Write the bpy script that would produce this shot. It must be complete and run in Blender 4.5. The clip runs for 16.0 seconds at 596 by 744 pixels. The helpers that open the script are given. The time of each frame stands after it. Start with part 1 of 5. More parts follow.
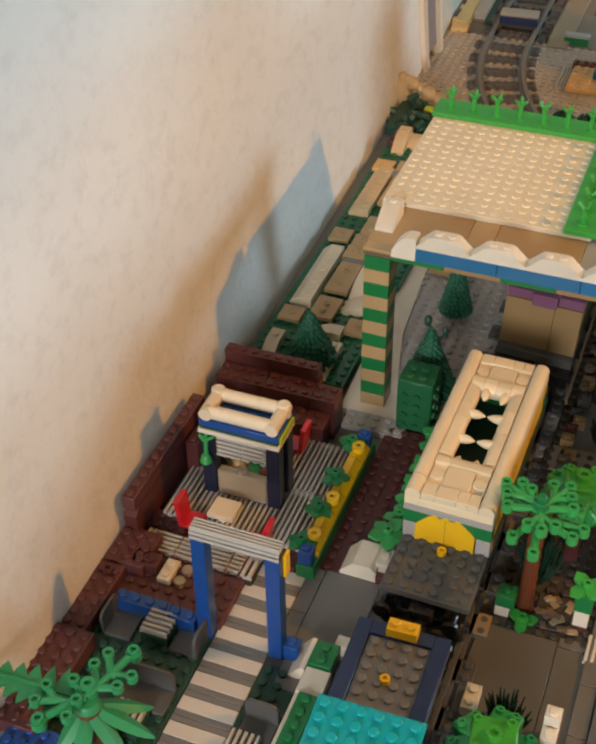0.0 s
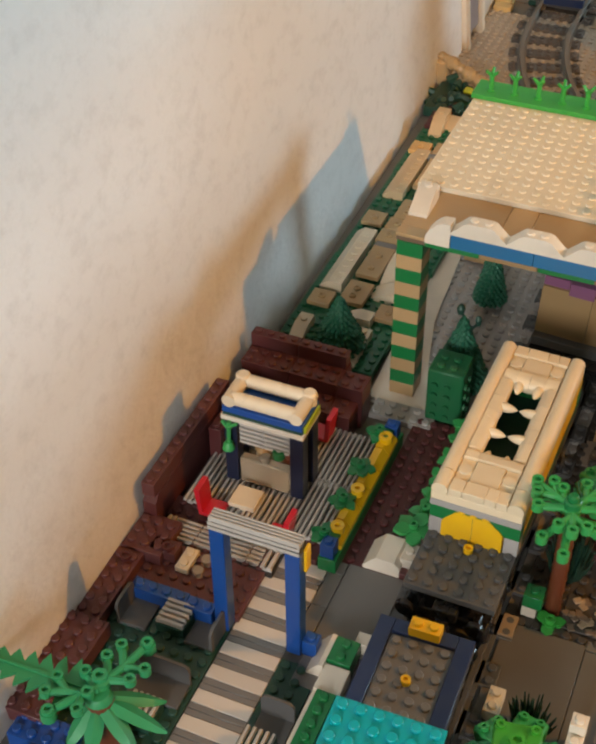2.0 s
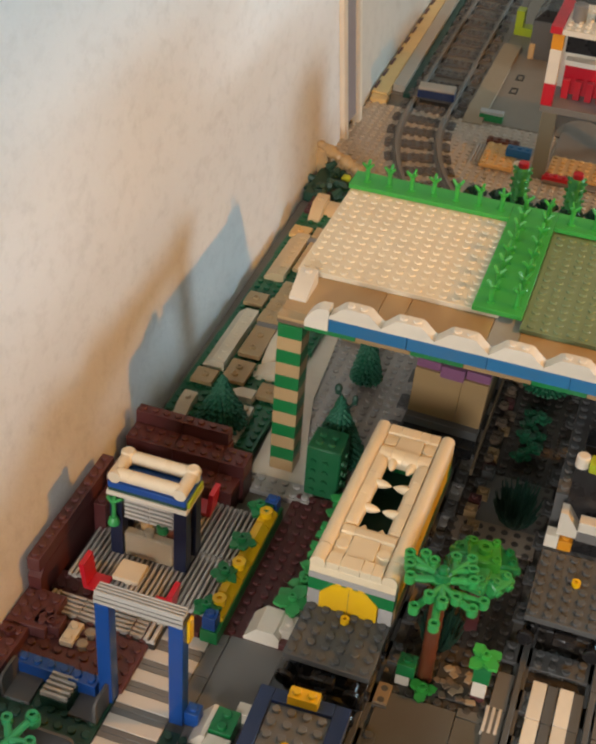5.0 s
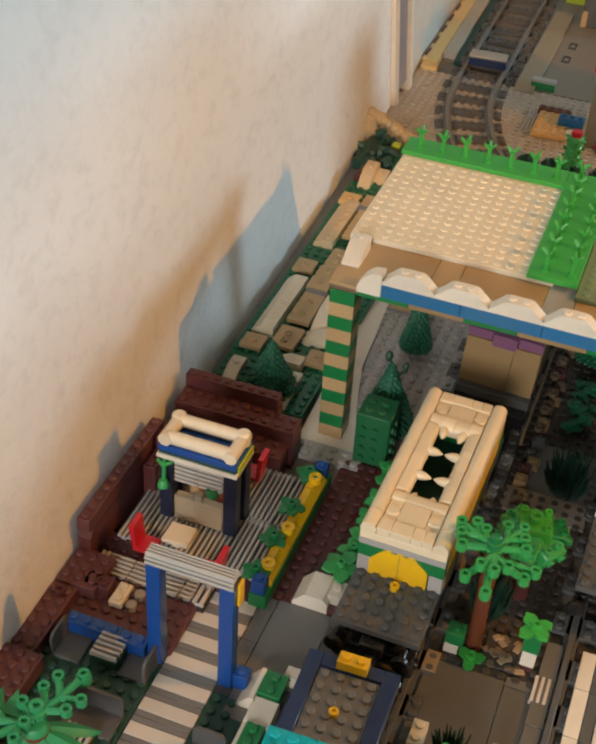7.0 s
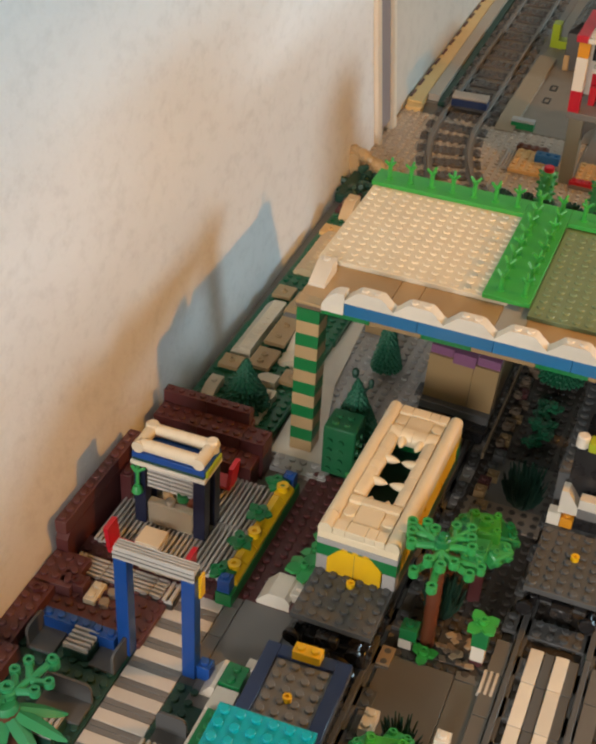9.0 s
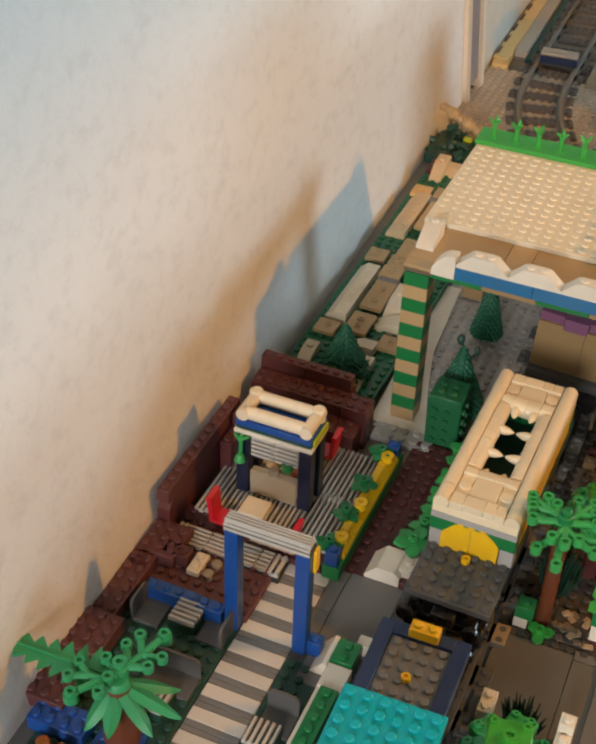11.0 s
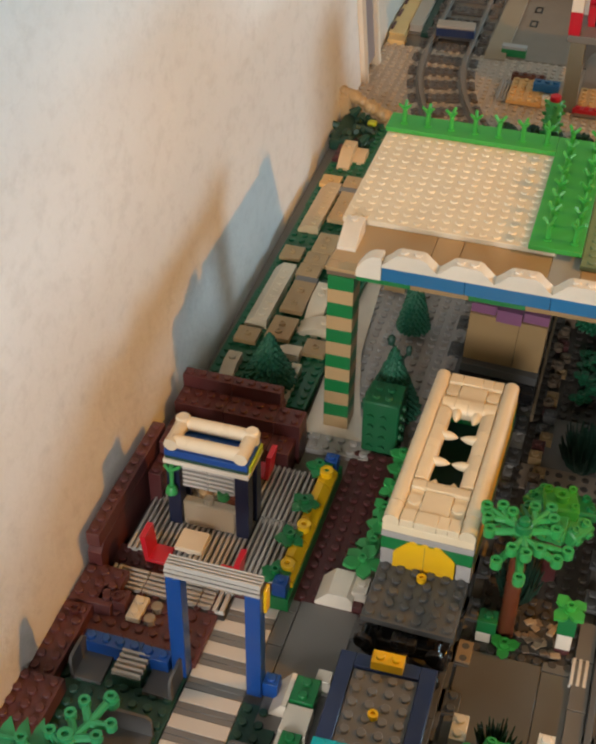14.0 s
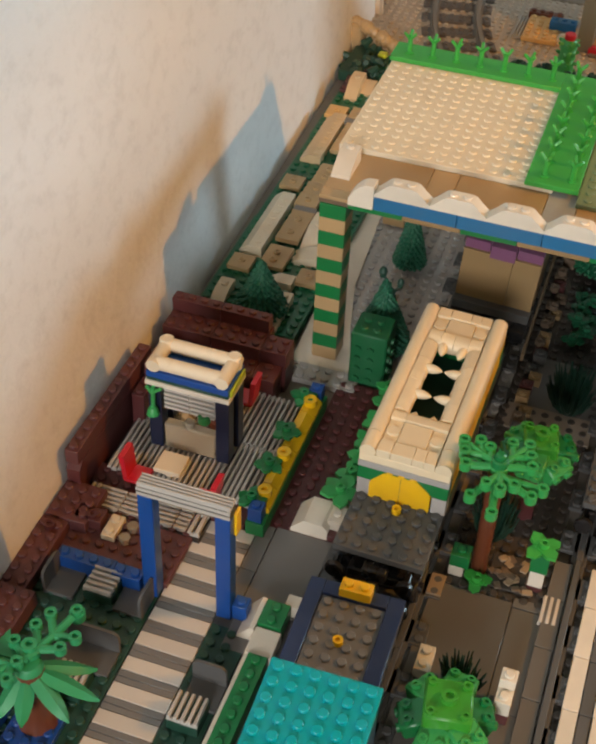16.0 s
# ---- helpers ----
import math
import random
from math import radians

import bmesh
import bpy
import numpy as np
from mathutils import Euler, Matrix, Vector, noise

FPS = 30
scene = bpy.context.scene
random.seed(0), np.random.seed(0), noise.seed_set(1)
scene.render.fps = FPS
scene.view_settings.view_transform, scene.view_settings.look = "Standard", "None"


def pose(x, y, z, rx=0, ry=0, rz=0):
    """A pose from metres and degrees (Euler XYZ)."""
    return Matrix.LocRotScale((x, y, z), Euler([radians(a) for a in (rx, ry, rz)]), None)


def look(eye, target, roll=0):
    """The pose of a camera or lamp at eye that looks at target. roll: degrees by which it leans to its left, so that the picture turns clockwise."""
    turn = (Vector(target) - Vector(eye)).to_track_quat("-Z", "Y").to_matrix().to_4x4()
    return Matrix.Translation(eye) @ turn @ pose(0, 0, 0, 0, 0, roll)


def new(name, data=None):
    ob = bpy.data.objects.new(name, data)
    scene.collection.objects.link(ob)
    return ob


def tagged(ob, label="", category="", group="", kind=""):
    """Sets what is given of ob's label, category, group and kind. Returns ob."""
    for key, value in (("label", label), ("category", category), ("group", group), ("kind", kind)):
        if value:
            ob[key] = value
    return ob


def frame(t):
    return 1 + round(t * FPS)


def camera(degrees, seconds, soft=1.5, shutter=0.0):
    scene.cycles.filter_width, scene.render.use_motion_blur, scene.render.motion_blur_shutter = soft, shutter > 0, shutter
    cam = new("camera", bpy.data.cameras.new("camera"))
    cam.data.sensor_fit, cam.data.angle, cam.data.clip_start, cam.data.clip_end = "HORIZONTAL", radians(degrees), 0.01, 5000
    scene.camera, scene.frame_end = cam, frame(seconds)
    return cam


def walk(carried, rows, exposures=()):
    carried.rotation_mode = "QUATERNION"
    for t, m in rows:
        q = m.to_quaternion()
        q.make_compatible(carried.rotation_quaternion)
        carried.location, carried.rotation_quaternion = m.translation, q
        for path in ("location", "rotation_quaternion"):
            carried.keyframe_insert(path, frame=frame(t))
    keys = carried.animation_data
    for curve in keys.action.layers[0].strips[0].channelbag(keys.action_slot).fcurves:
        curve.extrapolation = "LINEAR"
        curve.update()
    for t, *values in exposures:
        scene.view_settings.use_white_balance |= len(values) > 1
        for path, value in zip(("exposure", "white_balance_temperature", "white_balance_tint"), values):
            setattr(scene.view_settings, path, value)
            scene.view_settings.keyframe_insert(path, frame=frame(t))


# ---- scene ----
cam = camera(26.90, 16.0, soft=3.0)
walk(cam, [
    (0.0, pose(0.1889, -0.5873, 0.5319, 50.76, 0.58, 20.93)),
    (0.5, pose(0.1916, -0.5778, 0.5271, 50.19, 0.00, 21.45)),
    (1.0, pose(0.1784, -0.5781, 0.5250, 50.09, 0.10, 22.23)),
    (1.5, pose(0.1797, -0.5720, 0.5196, 49.91, 0.39, 22.88)),
    (2.0, pose(0.1848, -0.5692, 0.5227, 49.81, 0.36, 23.03)),
    (2.5, pose(0.1876, -0.5738, 0.5268, 49.99, -0.44, 22.55)),
    (3.0, pose(0.1864, -0.5844, 0.5281, 50.31, -1.03, 22.06)),
    (3.5, pose(0.1823, -0.5972, 0.5388, 50.81, -1.73, 21.26)),
    (4.0, pose(0.1860, -0.6020, 0.5342, 51.81, -2.62, 20.06)),
    (4.2, pose(0.1899, -0.5995, 0.5394, 52.24, -3.04, 19.62)),
    (6.3, pose(0.1889, -0.5829, 0.5458, 53.45, -3.48, 18.71)),
    (6.5, pose(0.1862, -0.5855, 0.5416, 52.89, -3.34, 19.40)),
    (7.0, pose(0.1816, -0.5911, 0.5377, 51.83, -3.06, 20.78)),
    (7.5, pose(0.1902, -0.5989, 0.5379, 51.74, -3.17, 21.64)),
    (8.0, pose(0.2305, -0.6199, 0.5714, 55.28, -1.48, 19.88)),
    (8.5, pose(0.2207, -0.6198, 0.5493, 55.70, -3.23, 20.02)),
    (9.0, pose(0.2290, -0.6252, 0.5496, 54.03, -2.63, 21.61)),
    (9.5, pose(0.2216, -0.6345, 0.5362, 54.31, -2.30, 23.80)),
    (9.7, pose(0.2136, -0.6384, 0.5363, 54.07, -2.28, 24.47)),
    (11.8, pose(0.1703, -0.5723, 0.5251, 50.02, -2.05, 20.64)),
    (12.0, pose(0.1671, -0.5611, 0.5013, 49.35, -2.89, 19.61)),
    (12.5, pose(0.1673, -0.5810, 0.5164, 49.47, -4.88, 19.19)),
    (13.0, pose(0.1607, -0.5865, 0.5153, 49.58, -3.66, 20.26)),
    (13.5, pose(0.1568, -0.5816, 0.5417, 51.18, -1.27, 18.38)),
    (14.0, pose(0.1551, -0.5767, 0.5249, 51.25, -0.65, 16.98)),
    (14.5, pose(0.1588, -0.5693, 0.5072, 49.87, -0.67, 16.85)),
    (15.0, pose(0.1640, -0.5755, 0.5099, 49.04, -0.93, 17.05)),
    (15.5, pose(0.1583, -0.5762, 0.5021, 48.60, -1.33, 18.21)),
    (16.0, pose(0.1742, -0.5727, 0.5162, 48.55, -1.97, 19.26)),
])

# ---- world, daylight, lamps ----
S = 0.008                      # one stud, in metres; all places below are counted in studs
SUN_EL, SUN_AZ = 30.0, 32.0    # the sky outside
world = bpy.data.worlds.new("sky")
scene.world = world
world.use_nodes = True
wn = world.node_tree
sky = wn.nodes.new("ShaderNodeTexSky")
sky.sky_type = 'NISHITA'
sky.sun_disc = False
sky.sun_elevation = radians(SUN_EL)
sky.sun_rotation = radians(90 - SUN_AZ)
wn.links.new(sky.outputs[0], wn.nodes["Background"].inputs[0])
wn.nodes["Background"].inputs[1].default_value = 0.02

# a warm bulb in a pendant shade beyond the table's edge; its shadows fan out over the foot of the long wall
bulb = new("pendant_light", bpy.data.lights.new("pendant_light", 'SPOT'))
bulb.data.energy = 15.5
bulb.data.spot_size = radians(152)
bulb.data.spot_blend = 0.25
bulb.data.shadow_soft_size = 0.012
bulb.data.color = (1.0, 0.42, 0.03)
bulb.location = (102 * S, 5 * S, 77 * S)


def area_lamp(name, eye, target, w, h, watts, color):
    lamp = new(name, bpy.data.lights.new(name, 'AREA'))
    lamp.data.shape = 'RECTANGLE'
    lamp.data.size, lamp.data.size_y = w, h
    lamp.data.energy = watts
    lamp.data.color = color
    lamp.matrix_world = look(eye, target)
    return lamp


# sky light at the north-east corner window; fill lamps added low east and south
area_lamp("window_light_corner", (2.37, 1.87, 0.70), (0.0, 0.16, 0.13), 0.48, 0.55, 32, (0.57, 0.84, 1.0))
# added fill from below the tabletop, reaches only the upper wall
area_lamp("fill_light_east_low", (2.35, 0.30, -0.50), (0.0, 0.25, -0.30), 1.4, 0.2, 17, (0.6, 0.84, 1.0))
# added fill for tops and south-facing sides, source unseen
area_lamp("fill_light_south", (0.20, -2.3, 0.84), (0.25, 0.0, 0.0), 0.6, 0.6, 30, (1.0, 0.97, 0.94))
scene.view_settings.exposure = 0.04

# ---- materials ----


def nodes_of(name):
    m = bpy.data.materials.new(name)
    m.use_nodes = True
    nt = m.node_tree
    return m, nt, nt.nodes["Principled BSDF"]


def plastic(name, rgb, rough=0.3, worn=0.08):
    """Moulded plastic: slightly uneven tone from piece to piece, dust and fine scratches."""
    m, nt, b = nodes_of(name)
    N, L = nt.nodes, nt.links
    co = N.new("ShaderNodeTexCoord")
    n1 = N.new("ShaderNodeTexNoise")
    n1.inputs["Scale"].default_value = 60
    n1.inputs["Detail"].default_value = 4
    L.new(co.outputs["Object"], n1.inputs["Vector"])
    n2 = N.new("ShaderNodeTexNoise")
    n2.inputs["Scale"].default_value = 900
    n2.inputs["Detail"].default_value = 3
    L.new(co.outputs["Object"], n2.inputs["Vector"])
    info = N.new("ShaderNodeObjectInfo")
    hsv = N.new("ShaderNodeHueSaturation")
    hsv.inputs["Color"].default_value = (*rgb, 1)
    mr = N.new("ShaderNodeMapRange")
    mr.inputs["To Min"].default_value = 1 - worn
    mr.inputs["To Max"].default_value = 1 + worn
    L.new(info.outputs["Random"], mr.inputs["Value"])
    L.new(mr.outputs[0], hsv.inputs["Value"])
    mix = N.new("ShaderNodeMix")
    mix.data_type = 'RGBA'
    dust = tuple(min(1, c * 0.8 + 0.03) for c in rgb)
    mix.inputs["B"].default_value = (*dust, 1)
    L.new(hsv.outputs[0], mix.inputs["A"])
    rp = N.new("ShaderNodeMapRange")
    rp.inputs["From Min"].default_value = 0.45
    rp.inputs["From Max"].default_value = 0.75
    rp.inputs["To Max"].default_value = 0.45
    L.new(n1.outputs["Fac"], rp.inputs["Value"])
    L.new(rp.outputs[0], mix.inputs["Factor"])
    L.new(mix.outputs["Result"], b.inputs["Base Color"])
    rr = N.new("ShaderNodeMapRange")
    rr.inputs["To Min"].default_value = rough - 0.08
    rr.inputs["To Max"].default_value = rough + 0.14
    L.new(n1.outputs["Fac"], rr.inputs["Value"])
    L.new(rr.outputs[0], b.inputs["Roughness"])
    bump = N.new("ShaderNodeBump")
    bump.inputs["Strength"].default_value = 0.06
    bump.inputs["Distance"].default_value = 0.0004
    L.new(n2.outputs["Fac"], bump.inputs["Height"])
    L.new(bump.outputs[0], b.inputs["Normal"])
    b.inputs["IOR"].default_value = 1.5
    return m


def clear_plastic(name, rgb):
    m, nt, b = nodes_of(name)
    b.inputs["Base Color"].default_value = (*rgb, 1)
    b.inputs["Transmission Weight"].default_value = 0.7
    b.inputs["Roughness"].default_value = 0.08
    b.inputs["IOR"].default_value = 1.45
    return m


def plaster(name, rgb, rgb2, scale=1.0, bump_amt=0.5):
    """Old limewashed plaster: cloudy tone, small pits and brush marks."""
    m, nt, b = nodes_of(name)
    N, L = nt.nodes, nt.links
    co = N.new("ShaderNodeTexCoord")
    n1 = N.new("ShaderNodeTexNoise")
    n1.inputs["Scale"].default_value = 6 * scale
    n1.inputs["Detail"].default_value = 6
    n1.inputs["Roughness"].default_value = 0.6
    n2 = N.new("ShaderNodeTexNoise")
    n2.inputs["Scale"].default_value = 90 * scale
    n2.inputs["Detail"].default_value = 9
    n2.inputs["Roughness"].default_value = 0.68
    n3 = N.new("ShaderNodeTexNoise")
    n3.inputs["Scale"].default_value = 260 * scale
    n3.inputs["Detail"].default_value = 3
    lay = N.new("ShaderNodeMapping")          # trowelled sideways: marks run along the wall
    lay.inputs["Scale"].default_value = (1.0, 0.72, 1.0)
    L.new(co.outputs["Object"], lay.inputs["Vector"])
    for n in (n1, n2, n3):
        L.new(lay.outputs[0], n.inputs["Vector"])
    ramp = N.new("ShaderNodeMapRange")
    ramp.inputs["From Min"].default_value, ramp.inputs["From Max"].default_value = 0.38, 0.66
    L.new(n1.outputs["Fac"], ramp.inputs["Value"])
    mix = N.new("ShaderNodeMix")
    mix.data_type = 'RGBA'
    mix.inputs["A"].default_value = (*rgb, 1)
    mix.inputs["B"].default_value = (*rgb2, 1)
    L.new(ramp.outputs[0], mix.inputs["Factor"])
    spot = N.new("ShaderNodeMapRange")
    spot.inputs["From Min"].default_value, spot.inputs["From Max"].default_value = 0.49, 0.70
    spot.inputs["To Max"].default_value = 0.3
    L.new(n2.outputs["Fac"], spot.inputs["Value"])
    mix2 = N.new("ShaderNodeMix")
    mix2.data_type = 'RGBA'
    mix2.inputs["B"].default_value = (rgb[0] * 0.62, rgb[1] * 0.6, rgb[2] * 0.58, 1)
    L.new(mix.outputs["Result"], mix2.inputs["A"])
    patch = N.new("ShaderNodeMapRange")       # the stains gather in patches
    patch.inputs["From Min"].default_value, patch.inputs["From Max"].default_value = 0.64, 0.44
    patch.inputs["To Min"].default_value = 0.55
    L.new(n1.outputs["Fac"], patch.inputs["Value"])
    gather = N.new("ShaderNodeMath")
    gather.operation = 'MULTIPLY'
    L.new(spot.outputs[0], gather.inputs[0])
    L.new(patch.outputs[0], gather.inputs[1])
    L.new(gather.outputs[0], mix2.inputs["Factor"])
    L.new(mix2.outputs["Result"], b.inputs["Base Color"])
    b.inputs["Roughness"].default_value = 0.9
    add = N.new("ShaderNodeMath")
    add.operation = 'ADD'
    L.new(n2.outputs["Fac"], add.inputs[0])
    L.new(n3.outputs["Fac"], add.inputs[1])
    bump = N.new("ShaderNodeBump")
    bump.inputs["Strength"].default_value = bump_amt
    bump.inputs["Distance"].default_value = 0.002
    L.new(add.outputs[0], bump.inputs["Height"])
    L.new(bump.outputs[0], b.inputs["Normal"])
    return m


WHITE = plastic("white_plastic", (0.79, 0.71, 0.59), 0.4)
CREAM = plastic("aged_white_plastic", (0.80, 0.68, 0.50), 0.28)
IVORY = plastic("ivory_plastic", (0.84, 0.70, 0.48), 0.34)
TAN = plastic("tan_plastic", (0.50, 0.335, 0.165), 0.35)
DTAN = plastic("dark_tan_plastic", (0.17, 0.12, 0.08), 0.35)
BROWN = plastic("reddish_brown_plastic", (0.115, 0.036, 0.036), 0.42)
DRED = plastic("dark_red_brown_plastic", (0.088, 0.022, 0.022), 0.42)
DGREEN = plastic("dark_green_plastic", (0.014, 0.062, 0.040), 0.45)
GREEN = plastic("green_plastic", (0.012, 0.20, 0.055), 0.28)
BGREEN = plastic("bright_green_plastic", (0.05, 0.40, 0.06), 0.42)
SMOKE = clear_plastic("smoky_clear_plastic", (0.86, 0.70, 0.52))
LEAFY = plastic("leaf_block_plastic", (0.052, 0.34, 0.03), 0.36)
PALMG = plastic("palm_green_plastic", (0.028, 0.30, 0.115), 0.5)
LGREEN = plastic("plant_green_plastic", (0.045, 0.37, 0.095), 0.3)
PINE = plastic("pine_green_plastic", (0.012, 0.125, 0.065), 0.52)
REED = plastic("blackish_green_plastic", (0.012, 0.044, 0.028), 0.35)
GARDEN = plastic("garden_green_plastic", (0.014, 0.135, 0.06), 0.32)
# near-black; behind slats it puts the shade of the gaps into the colour
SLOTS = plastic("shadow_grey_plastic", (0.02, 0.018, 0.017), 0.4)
LIME = plastic("lime_plastic", (0.45, 0.52, 0.02), 0.3)
OLIVE = plastic("sand_green_plastic", (0.22, 0.28, 0.14), 0.35)
BLUE = plastic("blue_plastic", (0.012, 0.075, 0.32), 0.28)
MBLUE = plastic("medium_blue_plastic", (0.025, 0.165, 0.36), 0.3)
NAVY = plastic("dark_blue_plastic", (0.020, 0.036, 0.105), 0.3)
TEAL = plastic("turquoise_plastic", (0.0, 0.42, 0.47), 0.3)
YELLOW = plastic("yellow_plastic", (0.90, 0.525, 0.010), 0.28)
ORANGE = plastic("orange_plastic", (0.75, 0.30, 0.02), 0.3)
RED = plastic("red_plastic", (0.54, 0.013, 0.028), 0.28)
BUSH = plastic("bush_green_plastic", (0.010, 0.130, 0.045), 0.45)
INK = plastic("ink_blue_plastic", (0.011, 0.016, 0.045), 0.3)
BLACK = plastic("black_plastic", (0.017, 0.016, 0.017), 0.25)
DGREY = plastic("dark_grey_plastic", (0.102, 0.101, 0.099), 0.5)
MGREY = plastic("grey_plastic", (0.19, 0.18, 0.17), 0.35)
LGREY = plastic("light_grey_plastic", (0.43, 0.41, 0.39), 0.45)
DUST = plastic("dusty_grey_plastic", (0.525, 0.438, 0.350), 0.5)
RAIL = plastic("dusty_rail_plastic", (0.220, 0.188, 0.159), 0.62)
SLEEPER = plastic("dusty_black_plastic", (0.131, 0.110, 0.096), 0.5)
RAMP = plastic("dusty_sand_plastic", (0.38, 0.30, 0.205), 0.6)
DUSTD = plastic("dusty_dark_grey_plastic", (0.213, 0.175, 0.144), 0.5)
FARROAD = plastic("dusty_road_plastic", (0.275, 0.219, 0.169), 0.5)
SLAB = plastic("aged_cream_plate", (0.82, 0.71, 0.53), 0.75)
CROSS = plastic("scuffed_white_plastic", (0.66, 0.60, 0.53), 0.4)
PTAN = plastic("pale_tan_plastic", (0.68, 0.49, 0.28), 0.35)
# TAN made darker; on the wagon it carries the bridge's shade
OCHRE = plastic("darkened_tan_plastic", (0.33, 0.215, 0.10), 0.35)
YTAN = plastic("warm_sand_plastic", (0.72, 0.44, 0.17), 0.35)
AMBER = clear_plastic("clear_orange_plastic", (0.85, 0.30, 0.06))
SAND = plastic("sand_plastic", (0.36, 0.26, 0.16), 0.4)
DBROWN = plastic("dark_brown_plastic", (0.060, 0.050, 0.042), 0.35)
PAVE = plastic("paving_grey_plastic", (0.17, 0.16, 0.15), 0.35)
PIER = plastic("olive_grey_plastic", (0.20, 0.185, 0.14), 0.4)
ROAD = plastic("brown_grey_tile_plastic", (0.152, 0.139, 0.123), 0.3)
PURPLE = plastic("lavender_plastic", (0.24, 0.10, 0.19), 0.3)
TRUNK = plastic("nut_brown_plastic", (0.15, 0.042, 0.018), 0.3)
SLAT = plastic("pale_grey_plastic", (0.50, 0.47, 0.43), 0.35)
CLEAR = clear_plastic("clear_amber_plastic", (0.92, 0.78, 0.58))
SHEER, _nt, _b = nodes_of("sheer_light_filter")
_tr, _mx = _nt.nodes.new("ShaderNodeBsdfTransparent"), _nt.nodes.new("ShaderNodeMixShader")
_b.inputs["Base Color"].default_value = (0.8, 0.76, 0.7, 1)
_mx.inputs[0].default_value = 0.6
_nt.links.new(_tr.outputs[0], _mx.inputs[1])
_nt.links.new(_b.outputs[0], _mx.inputs[2])
_nt.links.new(_mx.outputs[0], _nt.nodes["Material Output"].inputs[0])
PLASTER = plaster("limewashed_plaster", (0.775, 0.755, 0.745), (0.835, 0.815, 0.80), 1.0, 0.2)
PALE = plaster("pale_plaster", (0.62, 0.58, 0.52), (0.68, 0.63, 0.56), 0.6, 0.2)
# for unseen walls and ceiling, chosen to dim and warm bounced light
ROOM = plaster("ochre_bounce_tone", (0.36, 0.27, 0.17), (0.42, 0.32, 0.20), 0.5, 0.2)
FLOOR = plaster("grey_screed", (0.22, 0.20, 0.18), (0.28, 0.25, 0.22), 0.5, 0.3)
TABLE = plaster("grey_board", (0.20, 0.17, 0.145), (0.24, 0.21, 0.18), 2, 0.1)
METAL = plastic("grey_painted_metal", (0.30, 0.26, 0.27), 0.4)
WOOD = plastic("yellow_varnished_wood", (0.80, 0.54, 0.22), 0.4)

# ---- mesh building ----


